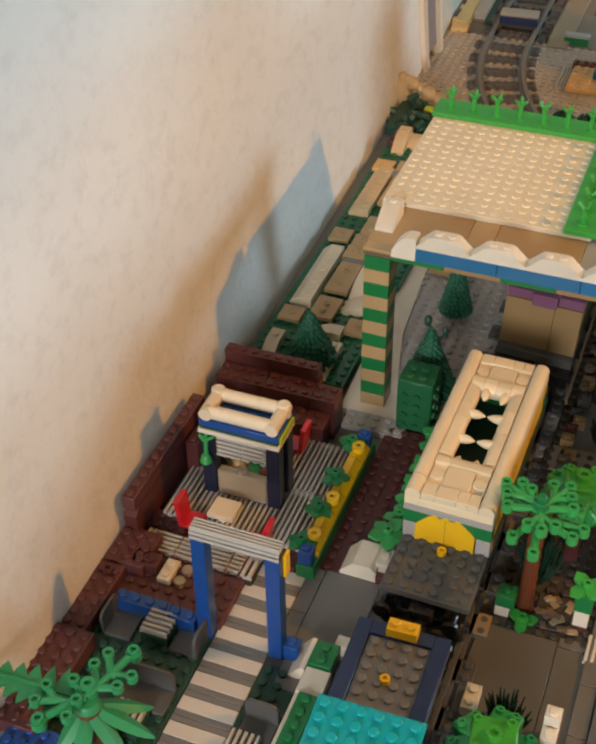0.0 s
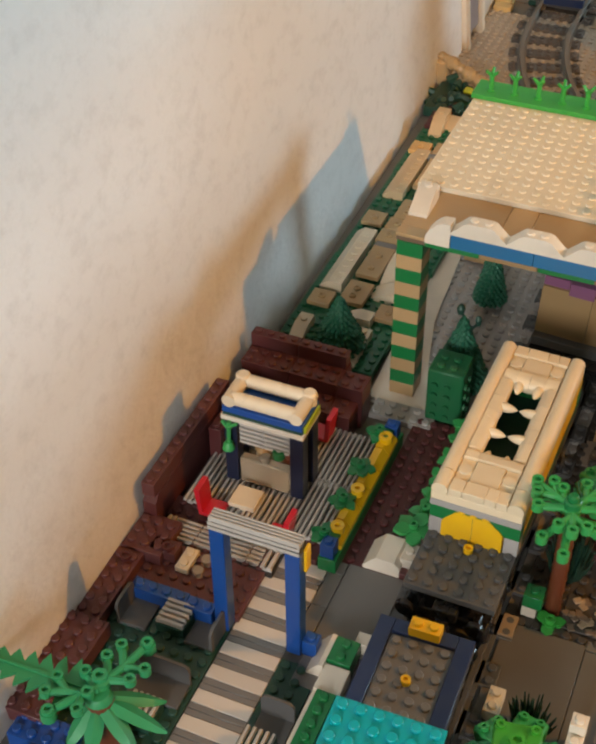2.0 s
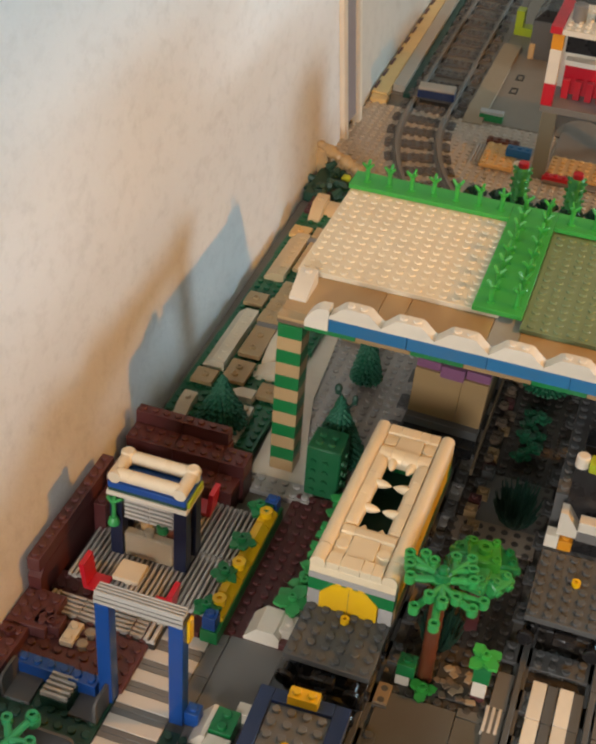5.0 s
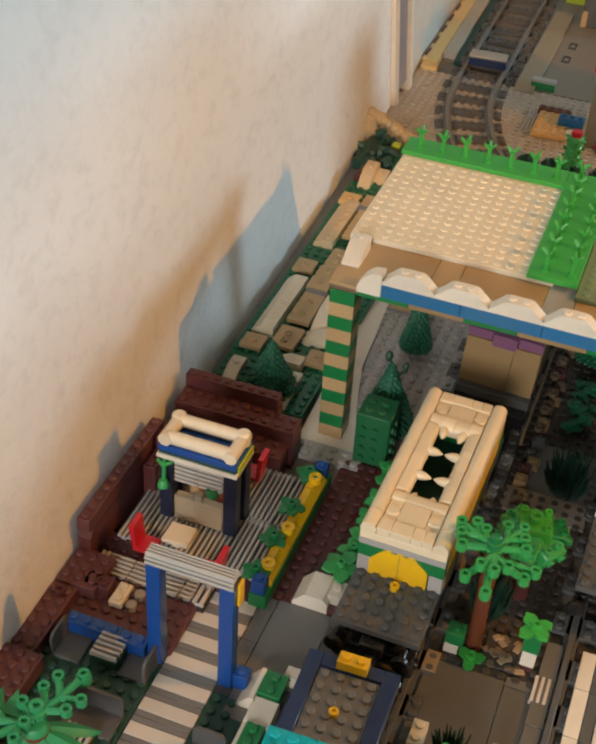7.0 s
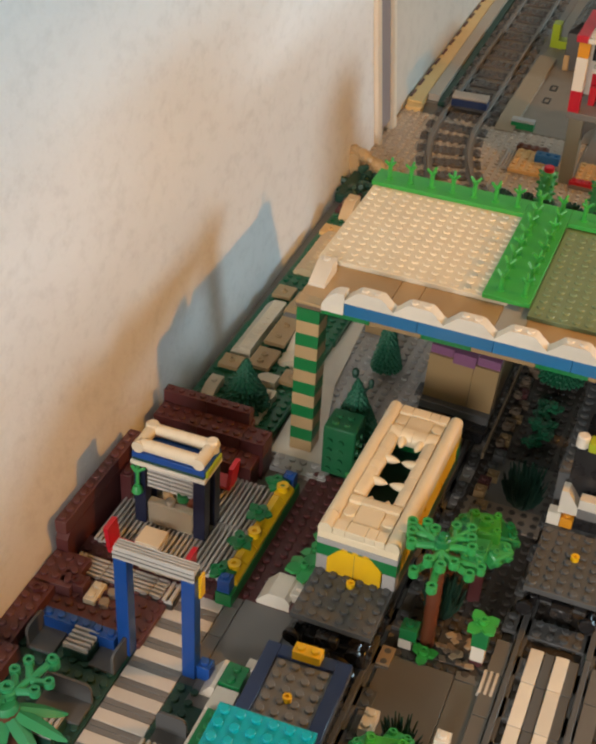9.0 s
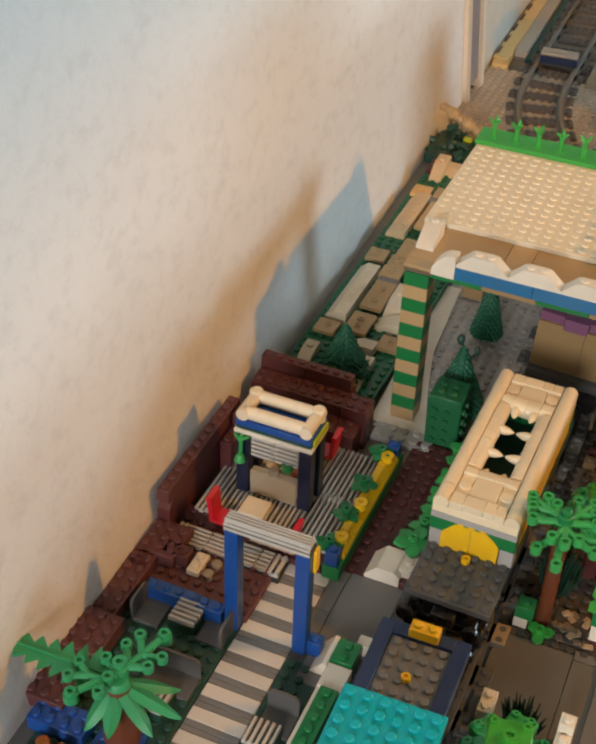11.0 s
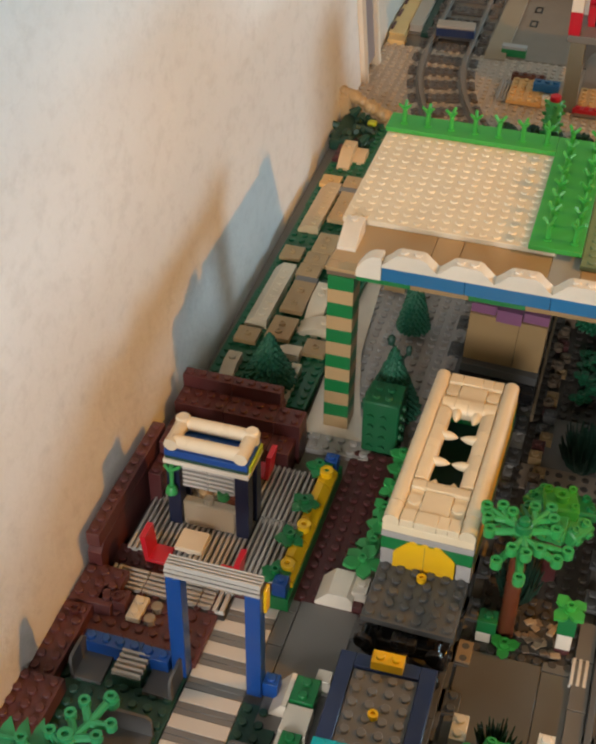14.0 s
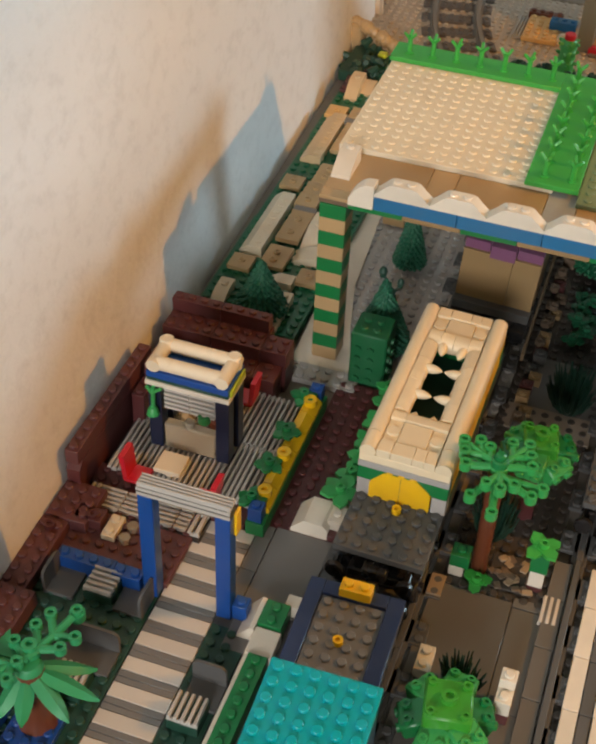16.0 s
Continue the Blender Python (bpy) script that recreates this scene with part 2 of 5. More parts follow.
class MB:
    """Collects corners and faces of one mesh, in studs."""

    def __init__(self):
        self.v, self.f = [], []

    def add(self, vs, fs, m=None):
        k = len(self.v)
        self.v += [tuple(m @ Vector(p)) for p in vs] if m is not None else [tuple(p) for p in vs]
        self.f += [tuple(i + k for i in f) for f in fs]
        return self

    def box(self, x0, y0, z0, x1, y1, z1, c=0.04, m=None):
        """A box with its edges taken off by c."""
        c = min(c, (x1 - x0) / 3, (y1 - y0) / 3, (z1 - z0) / 3)
        if c <= 0:
            vs = [(x, y, z) for x in (x0, x1) for y in (y0, y1) for z in (z0, z1)]
            return self.add(vs, [(0, 1, 3, 2), (4, 6, 7, 5), (0, 4, 5, 1), (2, 3, 7, 6), (0, 2, 6, 4), (1, 5, 7, 3)], m)
        vs, idx = [], {}
        for i, x in enumerate((x0, x1)):
            for j, y in enumerate((y0, y1)):
                for k, z in enumerate((z0, z1)):
                    ix, iy, iz = x + c * (1 - 2 * i), y + c * (1 - 2 * j), z + c * (1 - 2 * k)
                    for a, p in enumerate(((x, iy, iz), (ix, y, iz), (ix, iy, z))):
                        idx[i, j, k, a] = len(vs)
                        vs.append(p)
        g = lambda i, j, k, a: idx[i, j, k, a]
        fs = []
        for s in (0, 1):
            q = [g(s, 0, 0, 0), g(s, 0, 1, 0), g(s, 1, 1, 0), g(s, 1, 0, 0)]
            fs.append(q if s == 0 else q[::-1])
            q = [g(0, s, 0, 1), g(1, s, 0, 1), g(1, s, 1, 1), g(0, s, 1, 1)]
            fs.append(q if s == 0 else q[::-1])
            q = [g(0, 0, s, 2), g(0, 1, s, 2), g(1, 1, s, 2), g(1, 0, s, 2)]
            fs.append(q if s == 0 else q[::-1])
        for j in (0, 1):
            for k in (0, 1):
                q = [g(0, j, k, 1), g(1, j, k, 1), g(1, j, k, 2), g(0, j, k, 2)]
                fs.append(q if j != k else q[::-1])
        for i in (0, 1):
            for k in (0, 1):
                q = [g(i, 0, k, 0), g(i, 1, k, 0), g(i, 1, k, 2), g(i, 0, k, 2)]
                fs.append(q if i == k else q[::-1])
        for i in (0, 1):
            for j in (0, 1):
                q = [g(i, j, 0, 0), g(i, j, 1, 0), g(i, j, 1, 1), g(i, j, 0, 1)]
                fs.append(q if i != j else q[::-1])
        for i in (0, 1):
            for j in (0, 1):
                for k in (0, 1):
                    q = [g(i, j, k, 0), g(i, j, k, 1), g(i, j, k, 2)]
                    fs.append(q if (i + j + k) % 2 else q[::-1])
        return self.add(vs, fs, m)

    def cyl(self, x, y, z0, z1, r, n=12, r1=None, m=None, cap=0.0):
        """An upright cylinder or cone; cap: height of the rounded rim."""
        r1 = r if r1 is None else r1
        rings = [(z0, r), (z1 - cap, r1), (z1, r1 - cap)] if cap else [(z0, r), (z1, r1)]
        vs = [(x + rr * math.cos(2 * math.pi * i / n), y + rr * math.sin(2 * math.pi * i / n), z) for z, rr in rings for i in range(n)]
        fs = [tuple(range(n))[::-1], tuple(range((len(rings) - 1) * n, len(rings) * n))]
        for k in range(len(rings) - 1):
            fs += [(k * n + i, k * n + (i + 1) % n, (k + 1) * n + (i + 1) % n, (k + 1) * n + i) for i in range(n)]
        return self.add(vs, fs, m)

    def stud(self, x, y, z, n=12, h=0.21):
        return self.cyl(x, y, z, z + h, 0.3, n, cap=0.05)

    def studs(self, x0, y0, nx, ny, z, n=12, h=0.21):
        for i in range(nx):
            for j in range(ny):
                self.stud(x0 + i + 0.5, y0 + j + 0.5, z, n, h)
        return self

    def ring(self, x, y, z0, z1, r, ri, n=12, m=None):
        """A short open tube with a hole in its top."""
        vs = []
        for z, rr in ((z0, r), (z1, r), (z1, ri), (z1 - min(0.22, 0.5 * (z1 - z0)), ri)):
            vs += [(x + rr * math.cos(2 * math.pi * i / n), y + rr * math.sin(2 * math.pi * i / n), z) for i in range(n)]
        fs = [tuple(range(n))[::-1], tuple(range(3 * n, 4 * n))]
        for k in range(3):
            fs += [(k * n + i, k * n + (i + 1) % n, (k + 1) * n + (i + 1) % n, (k + 1) * n + i) for i in range(n)]
        return self.add(vs, fs, m)

    def prism(self, pts, a0, a1, axis='x', m=None):
        """A profile drawn out along an axis. pts: (y, z) along x, (x, z) along y, (x, y) along z."""
        n = len(pts)
        area = sum(pts[i][0] * pts[(i + 1) % n][1] - pts[(i + 1) % n][0] * pts[i][1] for i in range(n))
        if (area < 0) != (axis == 'y'):
            pts = pts[::-1]
        put = {'x': lambda p, a: (a, p[0], p[1]), 'y': lambda p, a: (p[0], a, p[1]), 'z': lambda p, a: (p[0], p[1], a)}[axis]
        vs = [put(p, a) for a in (a0, a1) for p in pts]
        fs = [tuple(range(n))[::-1], tuple(range(n, 2 * n))] + [(i, (i + 1) % n, n + (i + 1) % n, n + i) for i in range(n)]
        return self.add(vs, fs, m)

    def rod(self, p, q, r, n=8, r1=None, cap=0.0):
        p, q = Vector(p), Vector(q)
        m = Matrix.Translation(p) @ (q - p).to_track_quat('Z', 'Y').to_matrix().to_4x4()
        return self.cyl(0, 0, 0, (q - p).length, r, n, r1, m, cap)

    def mesh(self, name, mat, smooth=True):
        me = bpy.data.meshes.new(name)
        me.from_pydata([(a * S, b * S, c * S) for a, b, c in self.v], [], self.f)
        me.materials.append(mat)
        if smooth:
            me.polygons.foreach_set("use_smooth", [True] * len(me.polygons))
            me.set_sharp_from_angle(angle=radians(38))
        me.update()
        return me


MESHES = {}


def thing(name, label, category, x=0, y=0, z=0, rz=0, group=""):
    ob = new(name)
    ob.empty_display_size = 0.01
    ob.matrix_basis = pose(x * S, y * S, z * S, 0, 0, rz)
    return tagged(ob, label, category, group)


def part(name, mb, mat, parent, label="", at=None):
    ob = new(name, mb.mesh(name, mat) if isinstance(mb, MB) else mb)
    ob.parent = parent
    if at is not None:
        ob.matrix_basis = at
    return tagged(ob, label) if label else ob


def solid(name, mb, mat, label, category="", group="", kind=""):
    return tagged(new(name, mb.mesh(name, mat)), label, category, group, kind)


def brick(parent, x, y, z, w, d, h, mat, studs=True, name="brick", label="", n=12):
    """A w by d brick of height h with its studs; alike bricks share one mesh."""
    key = (round(w, 3), round(d, 3), round(h, 3), mat.name, studs, n)
    if key not in MESHES:
        g = 0.012
        b = MB().box(g, g, 0.0, w - g, d - g, h - 0.006, 0.035)
        if studs:
            b.studs((w - int(w)) / 2, (d - int(d)) / 2, int(w), int(d), h - 0.008, n)
        MESHES[key] = b.mesh(name, mat)
    return part(name, MESHES[key], mat, parent, label, Matrix.Translation((x * S, y * S, z * S)))


def tile(parent, x, y, z, w, d, mat, h=0.4, name="tile", label=""):
    return brick(parent, x, y, z, w, d, h, mat, False, name, label)


def grille(parent, x, y, z, w, d, mat, along='y', name="grille_tile", bars=2.5):
    """A slotted tile: bars between two end rails."""
    key = ("grille", w, d, mat.name, along, bars)
    if key not in MESHES:
        b = MB()
        size = w if along == 'y' else d
        count = int(round(size * bars))
        for i in range(count):
            u = (i + 0.23) * size / count
            e = u + 0.54 * size / count
            if along == 'y':
                b.box(u, 0.03, 0.02, e, d - 0.03, 0.4, 0.03)
            else:
                b.box(0.03, u, 0.02, w - 0.03, e, 0.4, 0.03)
        if along == 'y':
            for v in (0.02, d - 0.2):
                b.box(0.05, v, 0, w - 0.05, v + 0.18, 0.22, 0.02)
        else:
            for v in (0.02, w - 0.2):
                b.box(v, 0.05, 0, v + 0.18, d - 0.05, 0.22, 0.02)
        MESHES[key] = b.mesh(name, mat)
    return part(name, MESHES[key], mat, parent, "", Matrix.Translation((x * S, y * S, z * S)))

# ---- the room ----
wx = lambda y: -11.2 - 0.02 * y           # the long wall runs slightly askew to the layout
LEAN = Matrix(((1, 0, -0.09, 0), (0, 1, 0, 0), (0, 0, 1, 0), (0, 0, 0, 1)))    # and leans back a little


def room():
    b = MB().prism([(wx(-300), -300), (wx(60.4), 60.4), (wx(60.4) - 25, 60.4), (wx(-300) - 25, -300)], -95, 215, 'z', LEAN)
    solid("wall_west", b, PLASTER, "old whitewashed plaster wall with cloudy stains", "wall", kind="structure")
    b = MB().prism([(wx(66.8), 66.8), (wx(260), 260), (wx(260) - 25, 260), (wx(66.8) - 25, 66.8)], -95, 215, 'z', LEAN)
    solid("wall_west_far", b, PALE, "pale plaster wall beyond the corner strip", "wall", kind="structure")
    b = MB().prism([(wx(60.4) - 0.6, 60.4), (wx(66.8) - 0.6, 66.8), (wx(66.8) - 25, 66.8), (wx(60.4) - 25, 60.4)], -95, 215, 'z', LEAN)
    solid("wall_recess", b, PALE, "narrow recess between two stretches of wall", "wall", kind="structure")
    z0, z1, y0, y1, x0, x1 = -92, 205, -120, 130, 300, 318
    b = MB()
    for box in ((x0, -318, -95, x1, y0, 215), (x0, y1, -95, x1, 202, 215), (x0, y0, -95, x1, y1, z0), (x0, y0, z1, x1, y1, 215),
                (x0, 202, -95, x1, 268, 50), (x0, 202, 126, x1, 268, 215), (x0, 268, -95, x1, 278, 215)):
        b.box(*box, 0)
    solid("wall_east", b, ROOM, "unseen ochre wall with openings for the fill and corner lights", "wall", kind="structure")
    # unseen opening, added to give the low east fill a place
    w = tagged(new("window_1"), "unseen white-framed opening added for the east fill light, with a mullion", "window", kind="structure")
    for nm, box in (("frame", (x0 + 6, y0, z0, x0 + 10, y0 + 4, z1)), ("frame", (x0 + 6, y1 - 4, z0, x0 + 10, y1, z1)),
                    ("mullion", (x0 + 6, -76, z0, x0 + 10, -68, z1)), ("sill", (x0 - 4, y0, z0 - 3, x0, y1, z0))):
        part(nm, MB().box(*box, 0.3), WHITE, w)
    # half-clear sheet, unseen, added to weaken light through the opening
    cur = tagged(new("curtain", MB().box(x0 - 1.2, 28.5, 187, x0 - 1.0, 84, z1 + 4, 0).mesh("curtain", SHEER, False)), "unseen sheer sheet added to dim light high in the opening", "curtain")
    # unseen wall; its opening is added for the south fill lamp
    b = MB()
    for box in ((-30, -318, 145, 300, -300, 215), (130, -318, -95, 300, -300, 145), (-30, -318, -95, 130, -300, -15)):
        b.box(*box, 0)
    solid("wall_south", b, ROOM, "unseen ochre wall with an opening added for the south fill", "wall", kind="structure")
    b = MB()
    b.box(-45, 270, -95, 300, 278, 215, 0)
    solid("wall_north", b, PALE, "pale plaster end wall", "wall", kind="structure")
    solid("ceiling", MB().box(-60, -318, 215, 318, 278, 225, 0), ROOM, "plain ochre ceiling", "ceiling", kind="structure")
    solid("floor", MB().box(-60, -318, -105, 318, 278, -95, 0), FLOOR, "grey screed floor", "floor", kind="structure")


def table():
    t = thing("table", "long grey board table against the wall", "table")
    part("tabletop", MB().prism([(wx(-90) + 0.1, -90), (62, -90), (62, 255), (wx(255) + 0.1, 255)], -4, -0.05, 'z'), TABLE, t)
    for x, y in ((0, -80), (55, -80), (-12, 240), (55, 240), (55, 80), (-8, 80)):
        part("leg", MB().box(x, y, -95, x + 6, y + 6, -4, 0.3), WOOD, t)


room()
table()

# corner strip: a flat grey conduit with pale edges, standing in the recess
c = thing("wall_conduit", "flat grey conduit with pale edges in the wall corner", "conduit", wx(63.6) - 0.3, 63.6, 0)
part("cover", MB().box(-0.6, -2.5, 1.5, 0.8, 1.8, 215, 0.15, LEAN), METAL, c)
part("edge", MB().box(-0.6, -3.4, 0.1, 1.2, -2.52, 215, 0.3, LEAN), WHITE, c)
part("edge", MB().box(-0.6, 1.82, 0.1, 1.2, 3.3, 215, 0.3, LEAN), WHITE, c)

# ---- baseplates and the ground of the town ----


def baseplate(name, x, y, w, d, mat, label, z=0.0, h=0.2, n=10):
    g = thing(name, label, "baseplate", x, y, z)
    part("plate", MB().box(0, 0, 0, w, d, h, 0.03), mat, g)
    part("studs", MB().studs(0, 0, int(w), int(d), h, n), mat, g)
    return g


baseplate("baseplate", -1.28, -1.45, 17, 46, LGREY, "light grey studded baseplate under the bridge")
baseplate("baseplate", 15.76, 0.5, 7.2, 44, DBROWN, "dark studded plate under the bridge", n=8)
baseplate("baseplate", 23.08, -34.27, 24, 78, DBROWN, "dark studded baseplate beside the second track", n=8)
baseplate("baseplate", -12.68, 51.53, 30, 21, DUST, "dusty grey studded baseplate round the track curve", n=8)
baseplate("baseplate", 17.35, 51.9, 30, 21, DUST, "dusty grey studded baseplate with clutter on it", n=8)
solid("baseplate", MB().box(-11, 76.4, 0, 0.3, 160, 0.2), DUSTD, "dusty grey plate under the far track", "baseplate")
solid("baseplate", MB().box(0.35, 72.8, 0, 48, 160, 0.3), FARROAD, "smooth brown-grey road plate far along the table", "baseplate")
baseplate("baseplate", 3.27, -17.98, 5, 16, DRED, "dark red-brown studded plate beside the train", 0.0, 0.4)
solid("baseplate", MB().box(-10.9, -75, 0, 22, -18.1, 0.2), DGREY, "dark grey road plate", "baseplate")


def ground_near():
    # smooth paving, left of the train
    pv = thing("paving", "smooth dark grey paving tiles between crossing and train", "paving")
    for x, y, w, d in ((3.86, -24.85, 4.0, 7.0), (2.74, -22.05, 1.1, 3.0), (2.74, -25.05, 1.1, 3.0), (2.74, -19.05, 1.1, 1.1), (3.86, -28.4, 2.0, 3.5)):
        tile(pv, x, y, 0.2, w, d, PAVE, 0.22)
    cw = thing("zebra_crossing", "zebra crossing of cream and dark grey tiles", "crossing")
    for k in range(13):
        y = -18.95 - 2 * k
        tile(cw, -1.2, y - 1.03, 0.2, 3.9, 1.06, CROSS, 0.22)
        tile(cw, -1.2, y - 1.5, 0.2, 3.9, 0.47, MGREY, 0.2)
        tile(cw, -1.2, y - 1.97, 0.2, 3.9, 0.47, MGREY, 0.19)
    # dark green park plates, in front
    baseplate("park_plate", -9.27, -40.7, 8, 15, DGREEN, "dark green studded plate beside the crossing", 0.2, 0.2)
    baseplate("park_plate", 2.73, -41.84, 2.6, 15, DGREEN, "narrow dark green studded plate beside the crossing", 0.2, 0.2)
    baseplate("terrace_plate", -9.02, -25.39, 8, 6.5, BROWN, "reddish brown studded plate in front of the terrace", 0.2, 0.6)
    # road right of the train
    rd = thing("road", "smooth brown-grey road tiles between the two tracks", "road")
    for x, y, w, d in ((15, -26.9, 5.3, 8.4), (20.32, -26.9, 2.4, 8.0), (15, -35.1, 5.3, 8.2), (20.32, -35.1, 2.4, 8.2), (20.32, -18.85, 2.4, 0.8)):
        tile(rd, x, y, 0.2, w, d, ROAD, 0.25)
    baseplate("plant_bed_plate", 15.43, -18.69, 7, 19, DBROWN, "dark studded plate under the palm trees", 0.0, 0.3)


ground_near()


# ---- tracks ----
def track_piece(x, y, rz, label="dark grey toy rail track with sleepers", length=16.0, mr=DGREY, ms=DGREY):
    t = thing("track", label, "rail track", x, y, 0.2, rz, "track pieces")
    for sx in (-2.5, 2.5):
        part("rail", MB().box(sx - 0.22, 0, 0.35, sx + 0.22, length, 0.95, 0.05).box(sx - 0.5, 0, 0.2, sx + 0.5, length, 0.36, 0.03), mr, t)
    for i in range(int(length / 4)):
        mb = MB().box(-4, i * 4 + 1.05, 0, 4, i * 4 + 2.95, 0.36, 0.05)
        for k in (-3.5, -1.5, -0.5, 0.5, 1.5, 3.5):
            mb.stud(k, i * 4 + 1.5, 0.35, 8).stud(k, i * 4 + 2.5, 0.35, 8)
        part("sleeper", mb, ms, t)
    return t


for k in range(5):
    track_piece(11.8, -57.1 + 16 * k, 0)
for k in range(5):
    track_piece(26.25, -46 + 16 * k, 0)
for k in range(6):
    track_piece(-4.3 - 0.01 * 16 * k, 71.1 + 16 * k, 0.57, "dusty grey toy rail track with dark sleepers", 16.0, RAIL, SLEEPER)


def curve_track():
    """The double bend that leads from the coach's track to the far straight."""
    t = thing("track", "dark grey curved toy rail track with sleepers", "rail track", 0, 0, 0.2, 0, "track pieces")
    turn, r = radians(37.0), 40.0
    line = []
    n = 30
    for i in range(n + 1):
        u = turn * i / n
        line.append((11.8 - r * (1 - math.cos(u)), 22.9 + r * math.sin(u), u))
    xm, ym = line[-1][:2]
    for i in range(1, n + 1):
        u = turn * (1 - i / n)
        x = xm - r * (math.cos(u) - math.cos(turn))
        y = ym + r * (math.sin(turn) - math.sin(u))
        line.append((x, y, u))
    for s_ in (-2.5, 2.5):
        mb = MB()
        for z0, z1, hw in ((0.36, 0.95, 0.22), (0.2, 0.37, 0.5)):
            base = len(mb.v)
            vs, fs = [], []
            for x, y, u in line:
                c, q = math.cos(u), math.sin(u)
                for d, z in ((s_ - hw, z0), (s_ + hw, z0), (s_ + hw, z1), (s_ - hw, z1)):
                    vs.append((x + d * c, y + d * q, z))
            for i in range(len(line) - 1):
                for k in range(4):
                    fs.append((4 * i + k, 4 * i + (k + 1) % 4, 4 * i + 4 + (k + 1) % 4, 4 * i + 4 + k))
            fs += [(3, 2, 1, 0), tuple(len(vs) - 4 + k for k in range(4))]
            mb.add(vs, [f[::-1] for f in fs])
        part("rail", mb, RAIL, t)
    sl = MB().box(-4, -0.9, 0, 4, 0.9, 0.36, 0.05)
    for k in (-3.5, -1.5, -0.5, 0.5, 1.5, 3.5):
        sl.stud(k, -0.48, 0.35, 8).stud(k, 0.48, 0.35, 8)
    me = sl.mesh("sleeper", SLEEPER)
    for x, y, u in line[2::4]:
        part("sleeper", me, SLEEPER, t, "", Matrix.Translation((x * S, y * S, 0)) @ Matrix.Rotation(u, 4, 'Z'))


curve_track()


def level_crossing():
    g = thing("level_crossing", "white and dark tiles laid between the rails", "crossing", 26.25, -14.25, 0.55)
    for k in range(6):
        y = -3.35 - 4.02 * k
        for x0, mat in ((-1.55, WHITE), (0.3, WHITE), (-0.5, DGREY), (1.25, DGREY)):
            w = 1.0 if mat is WHITE else 0.75
            tile(g, x0, y, 0.0, w, 4 if k else 3.33, mat, 0.4 if mat is WHITE else 0.3)
        tile(g, -4.0, y, 0, 1.2, 4 if k else 3.33, ROAD, 0.25)
        tile(g, 2.9, y, 0, 1.2, 4 if k else 3.33, ROAD, 0.25)


level_crossing()

# ---- bridge ----


